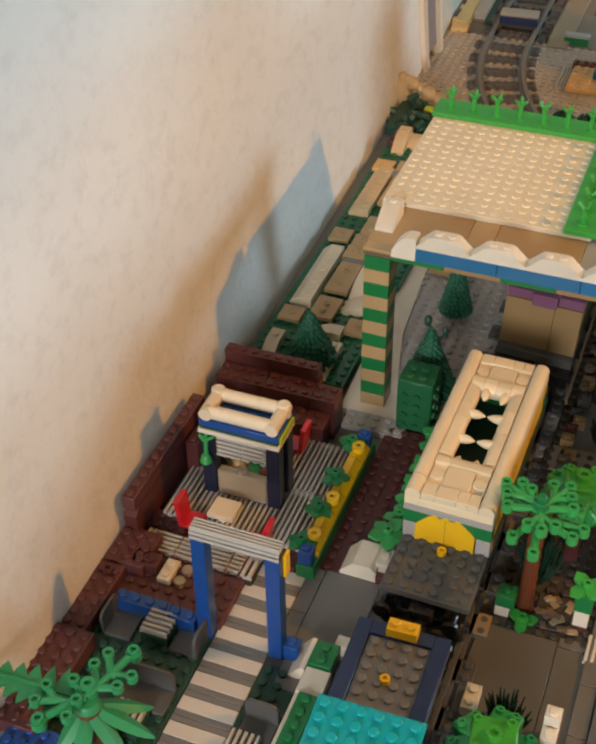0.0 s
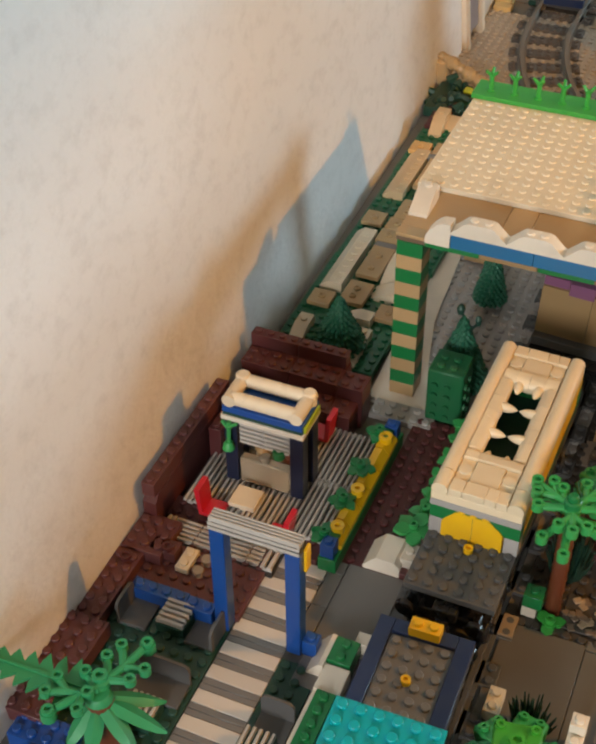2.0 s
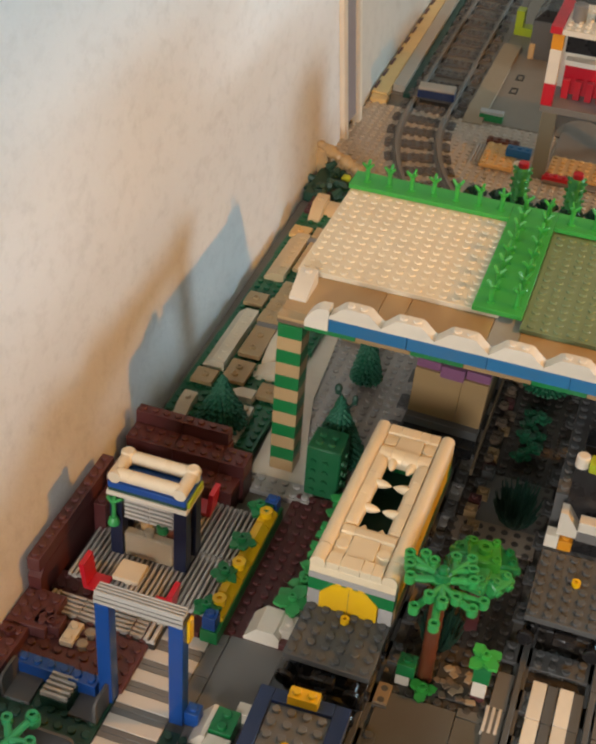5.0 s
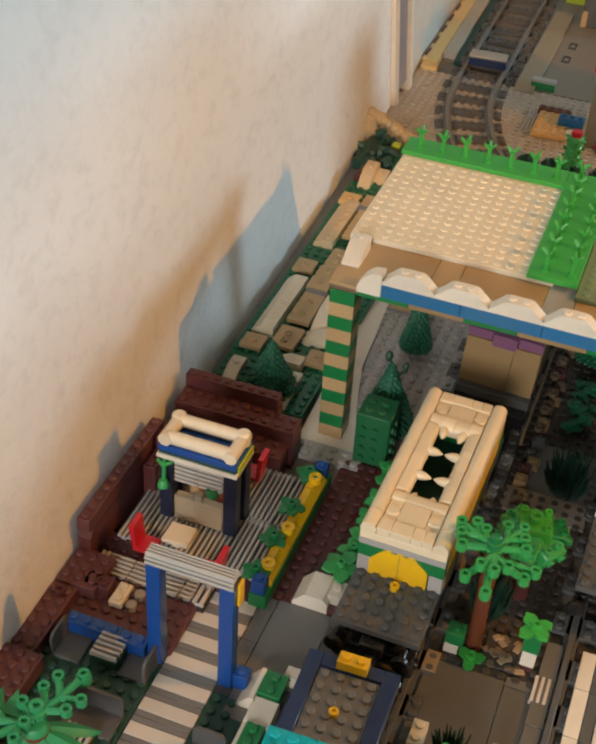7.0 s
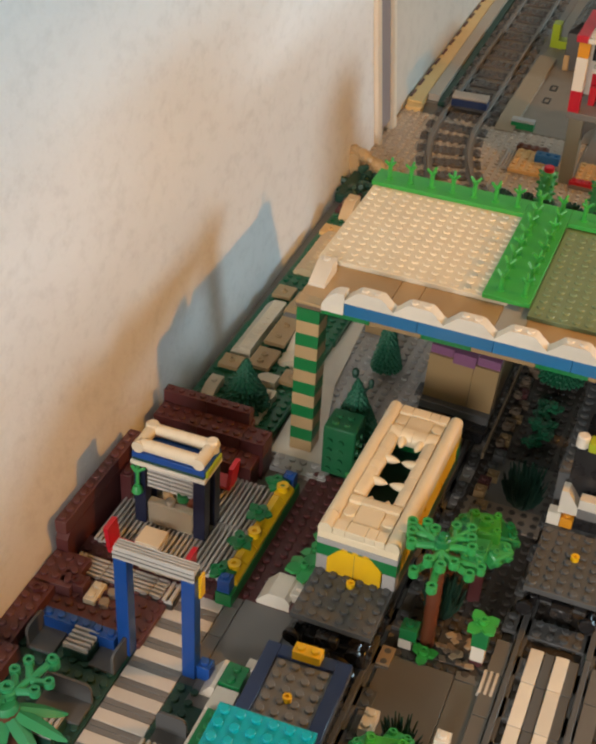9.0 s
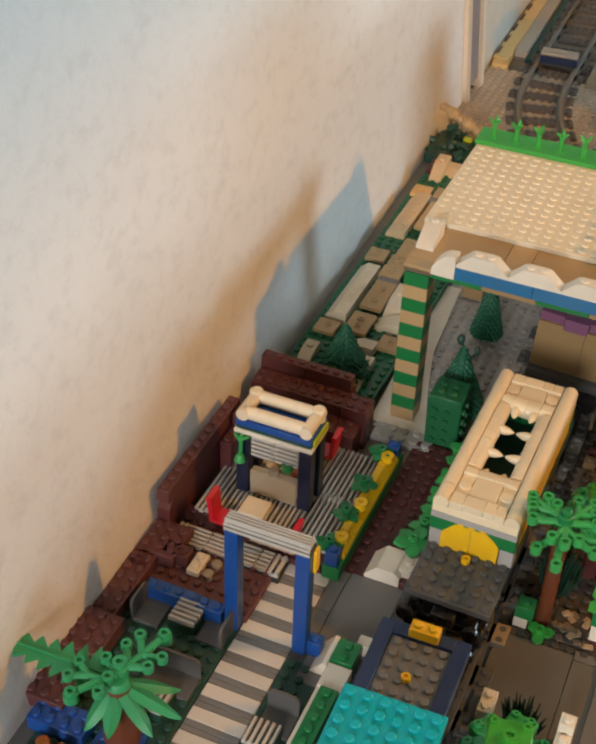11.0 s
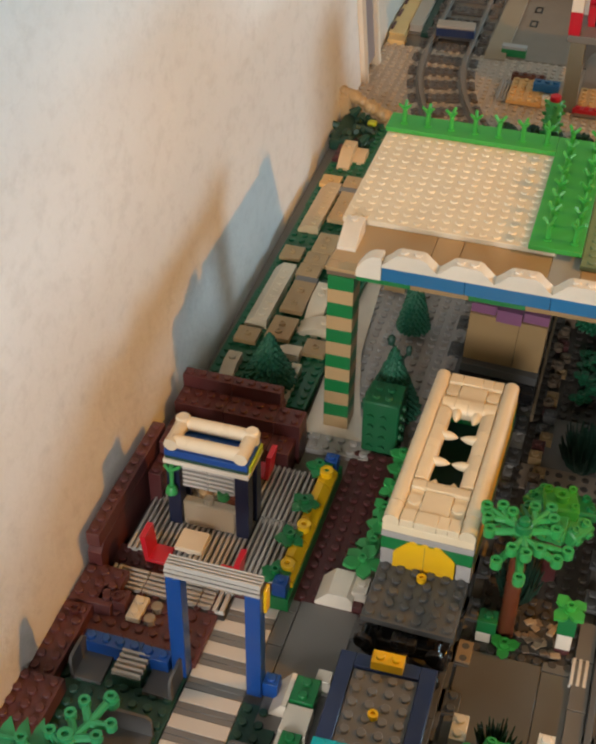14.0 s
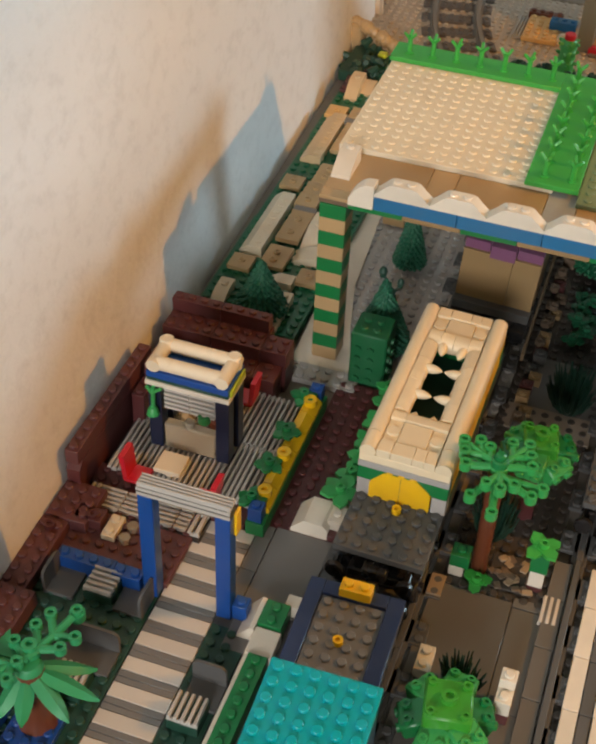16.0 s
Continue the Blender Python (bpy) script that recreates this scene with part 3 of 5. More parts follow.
def bridge():
    g = thing("bridge", "toy bridge with striped pillar, tan deck and scalloped white parapet", "bridge", 0.2, 0, 0)
    part("foot_plate", MB().prism([(-1.3, -1.1), (4.1, -1.1), (4.15, 0.8), (2.65, 1.85), (1.87, 4.4), (0.55, 10.0), (-0.3, 20.8), (-2.3, 20.8), (-1.6, 6.3)], 0, 0.46, 'z'), WHITE, g, "whitish grey smooth plate under the pillar")
    for k in range(12):
        brick(g, 0, 0, 0.4 + 1.2 * k, 2, 2, 1.2, TAN if k % 2 == 0 else GREEN, k == 11, "pillar_brick")
    for x, y in ((34, 0), (0.1, 19.6)):
        for k in range(12):
            brick(g, x, y, 0.4 + 1.2 * k, 2, 2, 1.2, TAN if k % 2 == 0 else GREEN, k == 11, "pillar_brick")
    # deck
    part("deck_beam", MB().box(-0.1, 0.1, 14.8, 36, 23.2, 15.2, 0.03), DTAN, g, "dark tan deck plate")
    x = -0.1
    for w, mat in ((6.9, TAN), (2.0, TAN), (6.5, TAN), (2.2, LGREY), (6, TAN), (6, TAN), (6.6, TAN)):
        tile(g, x, 1.1, 15.2, w, 5.7, mat, 0.3, "deck_tile")
        x += w
    part("deck_filler", MB().box(0, 6.82, 15.2, 35.9, 23.1, 15.5, 0.02), TAN, g)
    tile(g, -0.1, 0, 15.2, 2.2, 1.1, TAN, 0.3, "deck_tile")
    # fascia
    for x, w, mat in ((2.1, 4, GREEN), (6.1, 4.2, OCHRE), (10.3, 4, GREEN), (14.3, 5, OCHRE), (19.3, 4, GREEN), (23.3, 12, OCHRE)):
        brick(g, x, -0.05, 14.8, w, 1, 0.4, mat, False, "fascia_plate")
    for x, w in ((3.95, 6), (9.95, 6), (15.95, 6), (21.95, 6), (27.95, 7)):
        brick(g, x, -0.1, 15.2, w, 1, 1.12, MBLUE, False, "fascia_plate")
    # scalloped parapet: curved white bricks with two studs each
    prof = [(0.0, 0.0), (0.0, 0.22), (0.6, 0.75), (0.95, 1.1), (1.25, 1.2), (2.75, 1.2), (3.05, 1.1), (3.4, 0.75), (4.0, 0.22), (4.0, 0.0)]
    mb = MB().prism(prof, -0.12, 0.98, 'y')
    mb.stud(1.5, 0.45, 1.19, 12, 0.12).stud(2.5, 0.45, 1.19, 12, 0.12)
    me = mb.mesh("scallop", WHITE)
    for k in range(7):
        part("scallop", me, WHITE, g, "", Matrix.Translation(((3.96 + 4.0 * k) * S, 0, 16.32 * S)))
    half = [(2.1, 15.2), (2.1, 15.8), (2.5, 16.45), (2.9, 16.85), (3.25, 17.05), (3.94, 17.1), (3.94, 15.2)]
    part("scallop", MB().prism(half, -0.12, 0.98, 'y'), WHITE, g)
    # slope at the edge of the white plate
    part("slope_brick", MB().prism([(2.45, 15.5), (2.45, 15.75), (4.35, 16.75), (5.35, 16.75), (5.35, 15.5)], 0.0, 1.4, 'x').stud(0.7, 4.85, 16.74), WHITE, g)
    # plates on the deck
    part("white_plate", MB().box(-0.6, 6.3, 15.52, 15.5, 22.5, 15.95, 0.03).studs(-0.5, 6.45, 14, 14, 15.95, 14, 0.1), SLAB, g, "aged white studded plate")
    part("green_plate", MB().box(13.42, 6.0, 15.97, 17.3, 23.2, 16.38, 0.03), BGREEN, g, "bright green smooth plate")
    part("green_plate", MB().box(-0.8, 20.45, 15.97, 13.4, 23.2, 16.38, 0.03), BGREEN, g, "bright green smooth plate")
    part("green_plate", MB().box(17.32, 20.45, 15.97, 36, 23.2, 16.38, 0.03), BGREEN, g, "bright green smooth plate")
    part("sand_green_plate", MB().box(17.34, 5.1, 15.52, 36, 20.43, 15.9, 0.03).studs(17.6, 5.2, 18, 15, 15.9, 10, 0.12), OLIVE, g, "sand green studded plate")
    # stalks
    st = MB().cyl(0, 0, 0, 0.15, 0.34, 10).cyl(0, 0, 0.15, 1.35, 0.2, 8)
    for a in (0, 120, 240):
        c, s_ = math.cos(radians(a)), math.sin(radians(a))
        st.rod((0, 0, 1.25), (0.55 * c, 0.55 * s_, 1.8), 0.17, 6, 0.12)
    me = st.mesh("stalk", BGREEN)
    spots = [(14.65, 7.1 + 2.0 * k) for k in range(7)] + [(16.65, 7.1 + 2.0 * k) for k in range(7)]
    spots += [(0.54 + 2.0 * k, 21.6) for k in range(17)]
    for x, y in spots:
        part("stalk", me, BGREEN, g, "", Matrix.Translation((x * S, y * S, 16.38 * S)) @ Matrix.Rotation(random.uniform(0, 6), 4, 'Z'))


bridge()

# ---- trains ----


def wheel_set(parent, y, z=1.1):
    for sx in (-2.5, 2.5):
        m = Matrix.Translation(((3 + sx) * S, y * S, (z + 1.0) * S)) @ Matrix.Rotation(radians(90), 4, 'Y')
        part("wheel", MB().cyl(0, 0, -0.25, 0.25, 1.0, 20, cap=0.05).cyl(0, 0, -0.45, 0.45, 0.35, 12), BLACK, parent, "", m)
    part("axle_box", MB().box(0.3, y - 1.3, z + 0.9, 1.1, y + 1.3, z + 1.9, 0.1).box(4.9, y - 1.3, z + 0.9, 5.7, y + 1.3, z + 1.9, 0.1)
         .box(1.1, y - 0.8, z + 1.2, 4.9, y + 0.8, z + 1.9, 0.1), BLACK, parent)


def knob(parent, x, y, z):
    part("knob", MB().ring(x, y, z, z + 0.4, 0.32, 0.15), YELLOW, parent, "yellow round stud")


PETAL = ((0.0, 0.27), (0.4, 0.34), (0.75, 0.32), (1.05, 0.24), (1.25, 0.13), (1.4, 0.03))


def coach():
    g = thing("train_coach", "toy train coach with cream rounded roof and yellow-green sides", "train", 8.75, -21.65, 0, -0.9)
    brick(g, 0, 0, 4.4, 6, 5, 0.5, DGREY, True, "deck_plate")
    part("deck_plate", MB().box(0, 5.02, 4.4, 6, 22.3, 4.89, 0.03), DGREY, g)
    wheel_set(g, 0.9)
    wheel_set(g, 4.6)
    wheel_set(g, 17.0)
    part("buffer", MB().box(2.2, -0.7, 3.3, 3.8, 0.2, 4.2, 0.1).cyl(3, -0.8, 2.7, 3.5, 0.4, 12), BLACK, g)
    for x in (0.4, 5.0):
        part("buffer", MB().rod((x, 0.6, 3.2), (x, -0.35, 3.2), 0.3, 10).rod((x, -0.35, 3.2), (x, -0.7, 3.2), 0.62, 18, cap=0.06), BLACK, g, "round black buffer")
    knob(g, 3.0, 4.0, 4.9)
    y0, y1 = 4.75, 20.4
    z0, zr = 4.9, 8.25
    # end wall: grey corners, yellow arch, green shoulders
    for x in (0, 5.0):
        brick(g, x, y0, z0, 1, 1, 1.4, LGREY, False, "corner_brick")
    part("end_panel", MB().prism([(0.86, z0), (4.92, z0), (4.92, z0 + 1.5), (4.75, z0 + 1.72), (4.0, z0 + 2.4), (1.75, z0 + 2.4), (1.0, z0 + 1.55), (0.86, z0 + 1.3)], y0 - 0.05, y0 + 0.4, 'y')
         .stud(2.1, y0 + 0.2, z0 + 2.38).stud(2.9, y0 + 0.2, z0 + 2.38).stud(3.7, y0 + 0.2, z0 + 2.38), YELLOW, g, "yellow arched end panel")
    part("panel_joint", MB().box(2.88, y0 - 0.058, z0, 2.91, y0 - 0.05, z0 + 2.35, 0), DTAN, g)
    part("end_panel", MB().box(0, y0 + 0.02, z0 + 1.42, 6, y0 + 0.9, zr - 0.86, 0.03), GREEN, g, "green end wall")
    for z, h, mat, mat2, o in ((z0, 0.9, DGREEN, DGREEN, 0.0), (z0 + 0.9, 1.1, YELLOW, GREEN, 0.03), (z0 + 2.0, 1.1, YELLOW, GREEN, 0.0)):
        part("side_panel", MB().box(5.05, y0 + 1, z, 6 - o, y1, z + h, 0.03), mat, g)
        part("side_panel", MB().box(o, y0 + 1, z, 0.95, y1, z + h, 0.03), mat2, g)
    part("end_panel", MB().box(0, y1 - 0.9, z0, 6, y1 + 0.05, zr - 0.3, 0.03), GREEN, g)
    # cream roof
    part("roof_plate", MB().box(0, y0, zr - 0.32, 6, 8.6, zr + 0.35, 0.04), IVORY, g)
    part("roof_plate", MB().box(0, 16.9, zr - 0.3, 6, y1, zr + 0.35, 0.04), IVORY, g)
    part("roof_plate", MB().box(0, 8.6, zr - 0.3, 1.3, 16.9, zr + 0.35, 0.03), IVORY, g)
    part("roof_plate", MB().box(4.7, 8.6, zr - 0.3, 6, 16.9, zr + 0.35, 0.03), IVORY, g)
    part("eave", MB().box(-0.02, y0 - 0.02, zr - 0.85, 6.02, y0 + 0.9, zr - 0.325, 0.03), LGREY, g, "grey eave strip")
    for x in (0.52, 5.48):
        for a, b_ in ((y0, y0 + 1.6), (y0 + 1.6, y1)):
            part("roof_roll", MB().rod((x, a + 0.012, zr + 0.6), (x, b_ - 0.012, zr + 0.6), 0.54, 16, cap=0.05), IVORY, g)
    def arc(o, s_, w, lo, hi):
        """Section of a strip, flat on top and rounded over on one side."""
        p = [(o, lo), (o + s_ * w, lo)]
        for k in range(7):
            t = math.pi / 2 * k / 6
            p.append((o + s_ * (w - 0.62 + 0.62 * math.cos(t)), hi - 0.55 + 0.55 * math.sin(t)))
        p.append((o, hi))
        return p if s_ > 0 else p[::-1]

    cuts = (9.0, 10.6, 12.2, 13.0, 14.6, 16.5)
    for x, s_ in ((1.07, 1), (4.93, -1)):
        for k, (u, v) in enumerate(zip(cuts, cuts[1:])):
            part("roof_edge_tile", MB().prism(arc(x, s_, 0.92 + 0.03 * (k % 2), zr + 0.36, zr + 0.98 - 0.03 * (k % 2)), u + 0.012, v - 0.012, 'y'), IVORY, g)
        for u in (11.25, 14.0):
            c = zr + 0.52
            q = MB()
            for (a0, r0), (a1, r1) in zip(PETAL, PETAL[1:]):
                q.rod((x + s_ * (0.47 + a0), u, c), (x + s_ * (0.47 + a1), u, c), r0, 14, r1)
            part("petal", q, IVORY, g)
    for y, s_ in ((9.05, 1), (16.45, -1)):
        for u in (2.25, 3.75):
            q = MB()
            for (a0, r0), (a1, r1) in zip(PETAL, PETAL[1:]):
                e, o = 0.14 * (3 - u), 0.95 if s_ > 0 else 0.55
                q.rod((u + e * a0, y + s_ * (a0 - o), zr + 0.5), (u + e * a1, y + s_ * (a1 - o), zr + 0.5), r0, 14, r1)
            part("petal", q, IVORY, g)
    for y, s_ in ((8.0, 1), (17.55, -1)):
        for u, v in (((1.08, 2.0), (2.0, 4.92)) if s_ > 0 else ((1.08, 2.0), (2.0, 2.95), (2.95, 4.0), (4.0, 4.92))):
            part("roof_edge_tile", MB().prism(arc(y, s_, 1.05, zr + 0.36, zr + 0.99), u + 0.012, v - 0.012, 'x'), IVORY, g)
    for ya, yb in ((y0, y0 + 1.15), (y1 - 1.0, y1)):
        for u, v in ((1.07, 2.0), (2.0, 3.45), (3.45, 4.2), (4.2, 4.93)):
            part("roof_tile", MB().box(u + 0.012, ya + 0.012, zr + 0.34, v - 0.006, yb - 0.004, zr + 0.93, 0.035), IVORY, g)
    for ya, yb in ((y0 + 1.15, 8.0), (17.55, y1 - 1.0)):
        cy = (ya + yb) / 2
        part("roof_tile", MB().box(2.03, ya + 0.02, zr + 0.34, 3.97, yb - 0.02, zr + 0.84, 0.06), IVORY, g)
        for cx in (1.55, 4.45):
            part("round_tile", MB().cyl(cx, cy, zr + 0.34, zr + 0.88, 0.46, 18, cap=0.04), IVORY, g)
            part("roof_tile", MB().box(cx - 0.46, ya + 0.02, zr + 0.34, cx + 0.46, yb - 0.02, zr + 0.74, 0.03), IVORY, g)
    part("interior", MB().box(1, y0 + 1, z0 + 0.05, 5, y1 - 1, z0 + 0.5, 0.02), DGREEN, g)
    return g


def locomotive():
    g = thing("locomotive", "toy locomotive with dark blue frame and turquoise cab roof", "train", 11.3, -24.15, 0, 1.6)
    part("frame", MB().box(-3, -22, 3.6, 3, 0, 4.1, 0.03), DGREY, g)
    for x0, y0, x1, y1 in ((-3, -12, -2, 0), (2, -12, 3, 0), (-2, -1.0, 2, 0)):
        part("border", MB().box(x0, y0, 4.1, x1, y1, 4.55, 0.04), NAVY, g)
    brick(g, -2, -7.0, 4.1, 4, 6, 0.22, MGREY, True, "deck_plate")
    brick(g, -1, -1.0, 4.5, 2, 1, 0.75, YELLOW, True, "yellow_brick")
    knob(g, -0.1, -4.2, 4.3)
    for y in (0.6, -2.2, -5.4):
        for sx in (-2.5, 2.5):
            m = Matrix.Translation((sx * S, y * S, 2.1 * S)) @ Matrix.Rotation(radians(90), 4, 'Y')
            part("wheel", MB().cyl(0, 0, -0.25, 0.25, 1.0, 20, cap=0.05).cyl(0, 0, -0.45, 0.45, 0.35, 12), BLACK, g, "", m)
    part("bogie", MB().box(-2.9, -6.5, 1.8, 2.9, -1.2, 3.55, 0.1), BLACK, g)
    for x in (-2.4, 2.6):
        part("buffer", MB().rod((x, -0.6, 2.6), (x, 0.35, 2.6), 0.3, 10).rod((x, 0.35, 2.6), (x, 0.7, 2.6), 0.55, 18, cap=0.06), BLACK, g, "round black buffer")
    part("coupling", MB().box(-1, -0.3, 2.6, 1, 1.6, 3.3, 0.1), BLACK, g)
    part("cab", MB().box(-2.0, -24, 4.1, 3.8, -11.0, 10.3, 0.05), NAVY, g, "dark blue cab body")
    part("roof", MB().box(-2.1, -25.7, 10.3, 3.9, -10.7, 10.7, 0.03).studs(-2.1, -25.7, 6, 15, 10.7, 16), TEAL, g, "turquoise studded roof plate")
    return g


def tan_wagon():
    g = thing("train_wagon", "tan panelled toy wagon with lavender roof edge under the bridge", "train", 9.55, 5.86, 0)
    g.matrix_basis = pose(9.55 * S, 5.86 * S, -0.15 * S, 0, 2.4, 0)    # it leans outwards on its rails
    part("frame", MB().box(0, -1.4, 3.2, 6.1, 18, 4.2, 0.05), BLACK, g)
    part("frame_edge", MB().box(0, -0.2, 4.2, 6.1, 17, 5.0, 0.05), DGREY, g)
    # panels and roof edge coloured darker for the shade under the bridge
    for u, v in ((0.04, 3.92), (3.94, 6.06)):
        part("end_panel", MB().box(u, 0.5, 5.0, v, 1.4, 9.4, 0.03), OCHRE, g)
    for i in range(3):
        part("roof_edge", MB().box(0.04 + 2.03 * i, 0.44 + 0.28 * (i != 1), 9.4 - 0.3 * (i == 1), 2.0 + 2.03 * i, 2.6, 10.2, 0.03), PURPLE, g, "lavender roof tile")
    for x in (0.02, 5.3):
        part("side_panel", MB().box(x, 1.4, 5.0, x + 0.8, 17, 9.5, 0.03), OCHRE, g)
    part("roof", MB().box(0.1, 2.6, 9.5, 6.0, 17, 10.2, 0.03), DTAN, g)
    wheel_set(g, 1.5, 0.9)
    wheel_set(g, 14, 0.9)


def flat_wagon():
    g = thing("flat_wagon", "dark grey flat toy wagon with a black and lime load", "train", 23.05, -11.85, 0)
    brick(g, 0, 0, 3.8, 6, 7, 0.5, DGREY, True, "deck_plate")
    part("deck_plate", MB().box(0, 7.02, 3.8, 6, 22, 4.29, 0.03), DGREY, g)
    knob(g, 2.9, 4.1, 4.3)
    wheel_set(g, 1.8)
    wheel_set(g, 5.0)
    wheel_set(g, 17.0)
    part("buffer", MB().box(2.2, -0.7, 2.8, 3.8, 0.2, 3.6, 0.1), BLACK, g)
    for x in (0.4, 5.0):
        part("buffer", MB().rod((x, 0.6, 2.7), (x, -0.35, 2.7), 0.3, 10).rod((x, -0.35, 2.7), (x, -0.7, 2.7), 0.62, 18, cap=0.06), BLACK, g, "round black buffer")
    brick(g, 0, 7.2, 4.3, 1, 1, 1.2, WHITE, False)
    brick(g, 1, 7.2, 4.3, 1, 1, 0.9, ORANGE, True)
    brick(g, 2, 7.4, 4.3, 2, 1, 1.2, BLACK, False)
    brick(g, 4, 7.2, 4.3, 2, 1, 1.2, WHITE, False)
    part("slope_brick", MB().prism([(0.7, 5.5), (0.7, 7.6), (1.2, 7.6), (2.3, 6.0), (2.3, 5.5)], 7.5, 8.65, 'y'), WHITE, g)
    brick(g, 0.9, 8.7, 5.5, 5.1, 1, 5.4, BLACK, False)
    brick(g, 2.1, 7.3, 5.5, 2, 1, 0.9, MGREY, False)
    brick(g, 2.1, 7.3, 6.4, 2, 1, 0.9, WHITE, False)
    brick(g, 4.2, 7.4, 5.5, 1.8, 1, 1.6, BLACK, False)
    brick(g, 3.0, 8.4, 8.4, 2.2, 1, 2.0, NAVY, False)
    # body added behind the load to keep low light off the ground beyond
    brick(g, 0, 9.4, 4.3, 6, 12.5, 3.4, DGREY, True, "body")
    brick(g, 1.2, 13.2, 7.7, 2, 2, 2.0, BLACK, False)
    brick(g, 2.6, 17.5, 7.7, 3.2, 3, 0.8, OLIVE, True)
    brick(g, 4.0, 10.2, 7.7, 1.6, 4, 0.7, BROWN, True)
    part("lime_bar", MB().box(1.8, 8.5, 10.9, 6.5, 9.8, 11.7, 0.1), LIME, g, "lime green bar")
    part("lamp", MB().cyl(1.3, 9.2, 10.9, 11.9, 0.5, 12, cap=0.1), WHITE, g)


# mostly unseen wagon, added to block low light under the bridge
def added_wagon():
    g = thing("train_wagon", "added dark wagon that keeps low light from under the bridge", "train", 22.95, 11.4, 0)
    part("frame", MB().box(0, 0, 3.6, 6, 34, 4.3, 0.05), BLACK, g)
    part("body", MB().box(0.1, 0.6, 4.3, 5.9, 33.4, 9.4, 0.08), NAVY, g)
    part("roof", MB().prism([(0, 9.4), (6, 9.4), (5.2, 10.3), (0.8, 10.3)], 0.4, 33.6, 'y'), DGREY, g)
    for y in (3, 7, 27, 31):
        wheel_set(g, y)


coach()
added_wagon()
locomotive()
tan_wagon()
flat_wagon()

# ---- terrace against the wall ----


def brown_wall():
    g = thing("terrace_wall", "stepped reddish brown brick wall along the plaster wall", "brick wall")
    # back steps
    for x0, x1, y, z, d in ((-10.5, -2.4, -2.5, 4.9, 1), (-10.5, -0.4, -4.5, 3.7, 2), (-10.5, -0.7, -6.4, 2.5, 2)):
        x = x0
        while x < x1 - 0.6:
            w = min(4.0, x1 - x)
            brick(g, x, y, z - 1.2, w, d, 1.2, DRED)
            x += w
        part("brick", MB().box(x0, y, 0, x1, y + d, z - 1.21, 0.03), DRED, g)
    # left wall, falling towards the front
    for y in (-20.2, -16.2, -12.2):
        brick(g, -10.65, y, 3.6, 1, 4, 1.2, BROWN)
    # hidden box added to stop light leaking through the brick joints
    part("core", MB().box(-10.47, -20, 3.6, -9.69, -8.2, 4.75, 0.02), BROWN, g)
    brick(g, -9.39, -10.19, 3.6, 1, 2, 1.2, BROWN)
    # darker than the bricks above: the inner face's shade is in its colour
    part("wall_panel", MB().prism([(-20.2, 0), (-20.2, 3.0), (-19.6, 3.59), (-8.2, 3.59), (-8.2, 0)], -10.65, -9.65, 'x'), DRED, g, "smooth wall panel, darkened for its shade")
    brick(g, -9.33, -8.42, 0.2, 2, 2, 3.4, BROWN)
    brick(g, -9.44, -12.36, 0.2, 1, 4, 3.4, DRED)
    brick(g, -10.75, -23.38, 0.8, 3, 3.4, 1.0, BROWN)
    brick(g, -10.94, -29.71, 0.6, 2, 6.4, 1.0, BROWN)
    brick(g, -10.98, -37.64, 0.8, 3, 8, 1.2, BROWN)
    brick(g, -9.2, -32.67, 0.6, 1, 3, 1.0, BROWN)
    knobs = MB()
    for y in (-11.9, -10.9, -9.9, -8.9):
        for z in (0.9, 2.0, 3.0):
            knobs.cyl(0, 0, 0, 0.2, 0.3, 12, m=Matrix.Translation((-8.6, y, z)) @ Matrix.Rotation(radians(90), 4, 'Y'), cap=0.04)
    part("side_studs", knobs, DRED, g)
    for x, y in ((-9.85, -24.3), (-7.6, -22.5)):
        part("clip", MB().ring(x, y, 1.8, 2.1, 0.4, 0.22), DRED, g)


def grille_floor():
    g = thing("terrace_floor", "slatted grey grille tiles on a dark terrace floor", "floor tiles")
    # near-black beds stand for the shade between the slats
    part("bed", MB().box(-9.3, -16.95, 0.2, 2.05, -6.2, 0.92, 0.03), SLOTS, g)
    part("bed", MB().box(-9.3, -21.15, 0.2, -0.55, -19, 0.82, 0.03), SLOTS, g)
    part("floor_plate", MB().box(-9.65, -18.95, 0.2, 1.8, -16.97, 0.9, 0.03).studs(-9.5, -18.95, 11, 2, 0.9), DRED, g)
    for i in range(5):
        for j in range(2):
            grille(g, -9.1 + 2 * i, -17.5 + 5.6 * j, 0.92, 1.95, 5.5, SLAT, 'y')
    for j in range(2):
        grille(g, 0.9, -17.5 + 5.6 * j, 0.92, 1.2, 5.5, SLAT, 'y')
    for i in range(4):
        grille(g, -8.55 + 2 * i, -21.05, 0.8, 1.95 if i < 3 else 0.95, 2, SLAT, 'x')
    grille(g, -9.35, -21.05, 0.8, 0.8, 2, SLAT, 'y')
    grille(g, -1.55, -21.05, 0.8, 1.0, 2, SLAT, 'y')


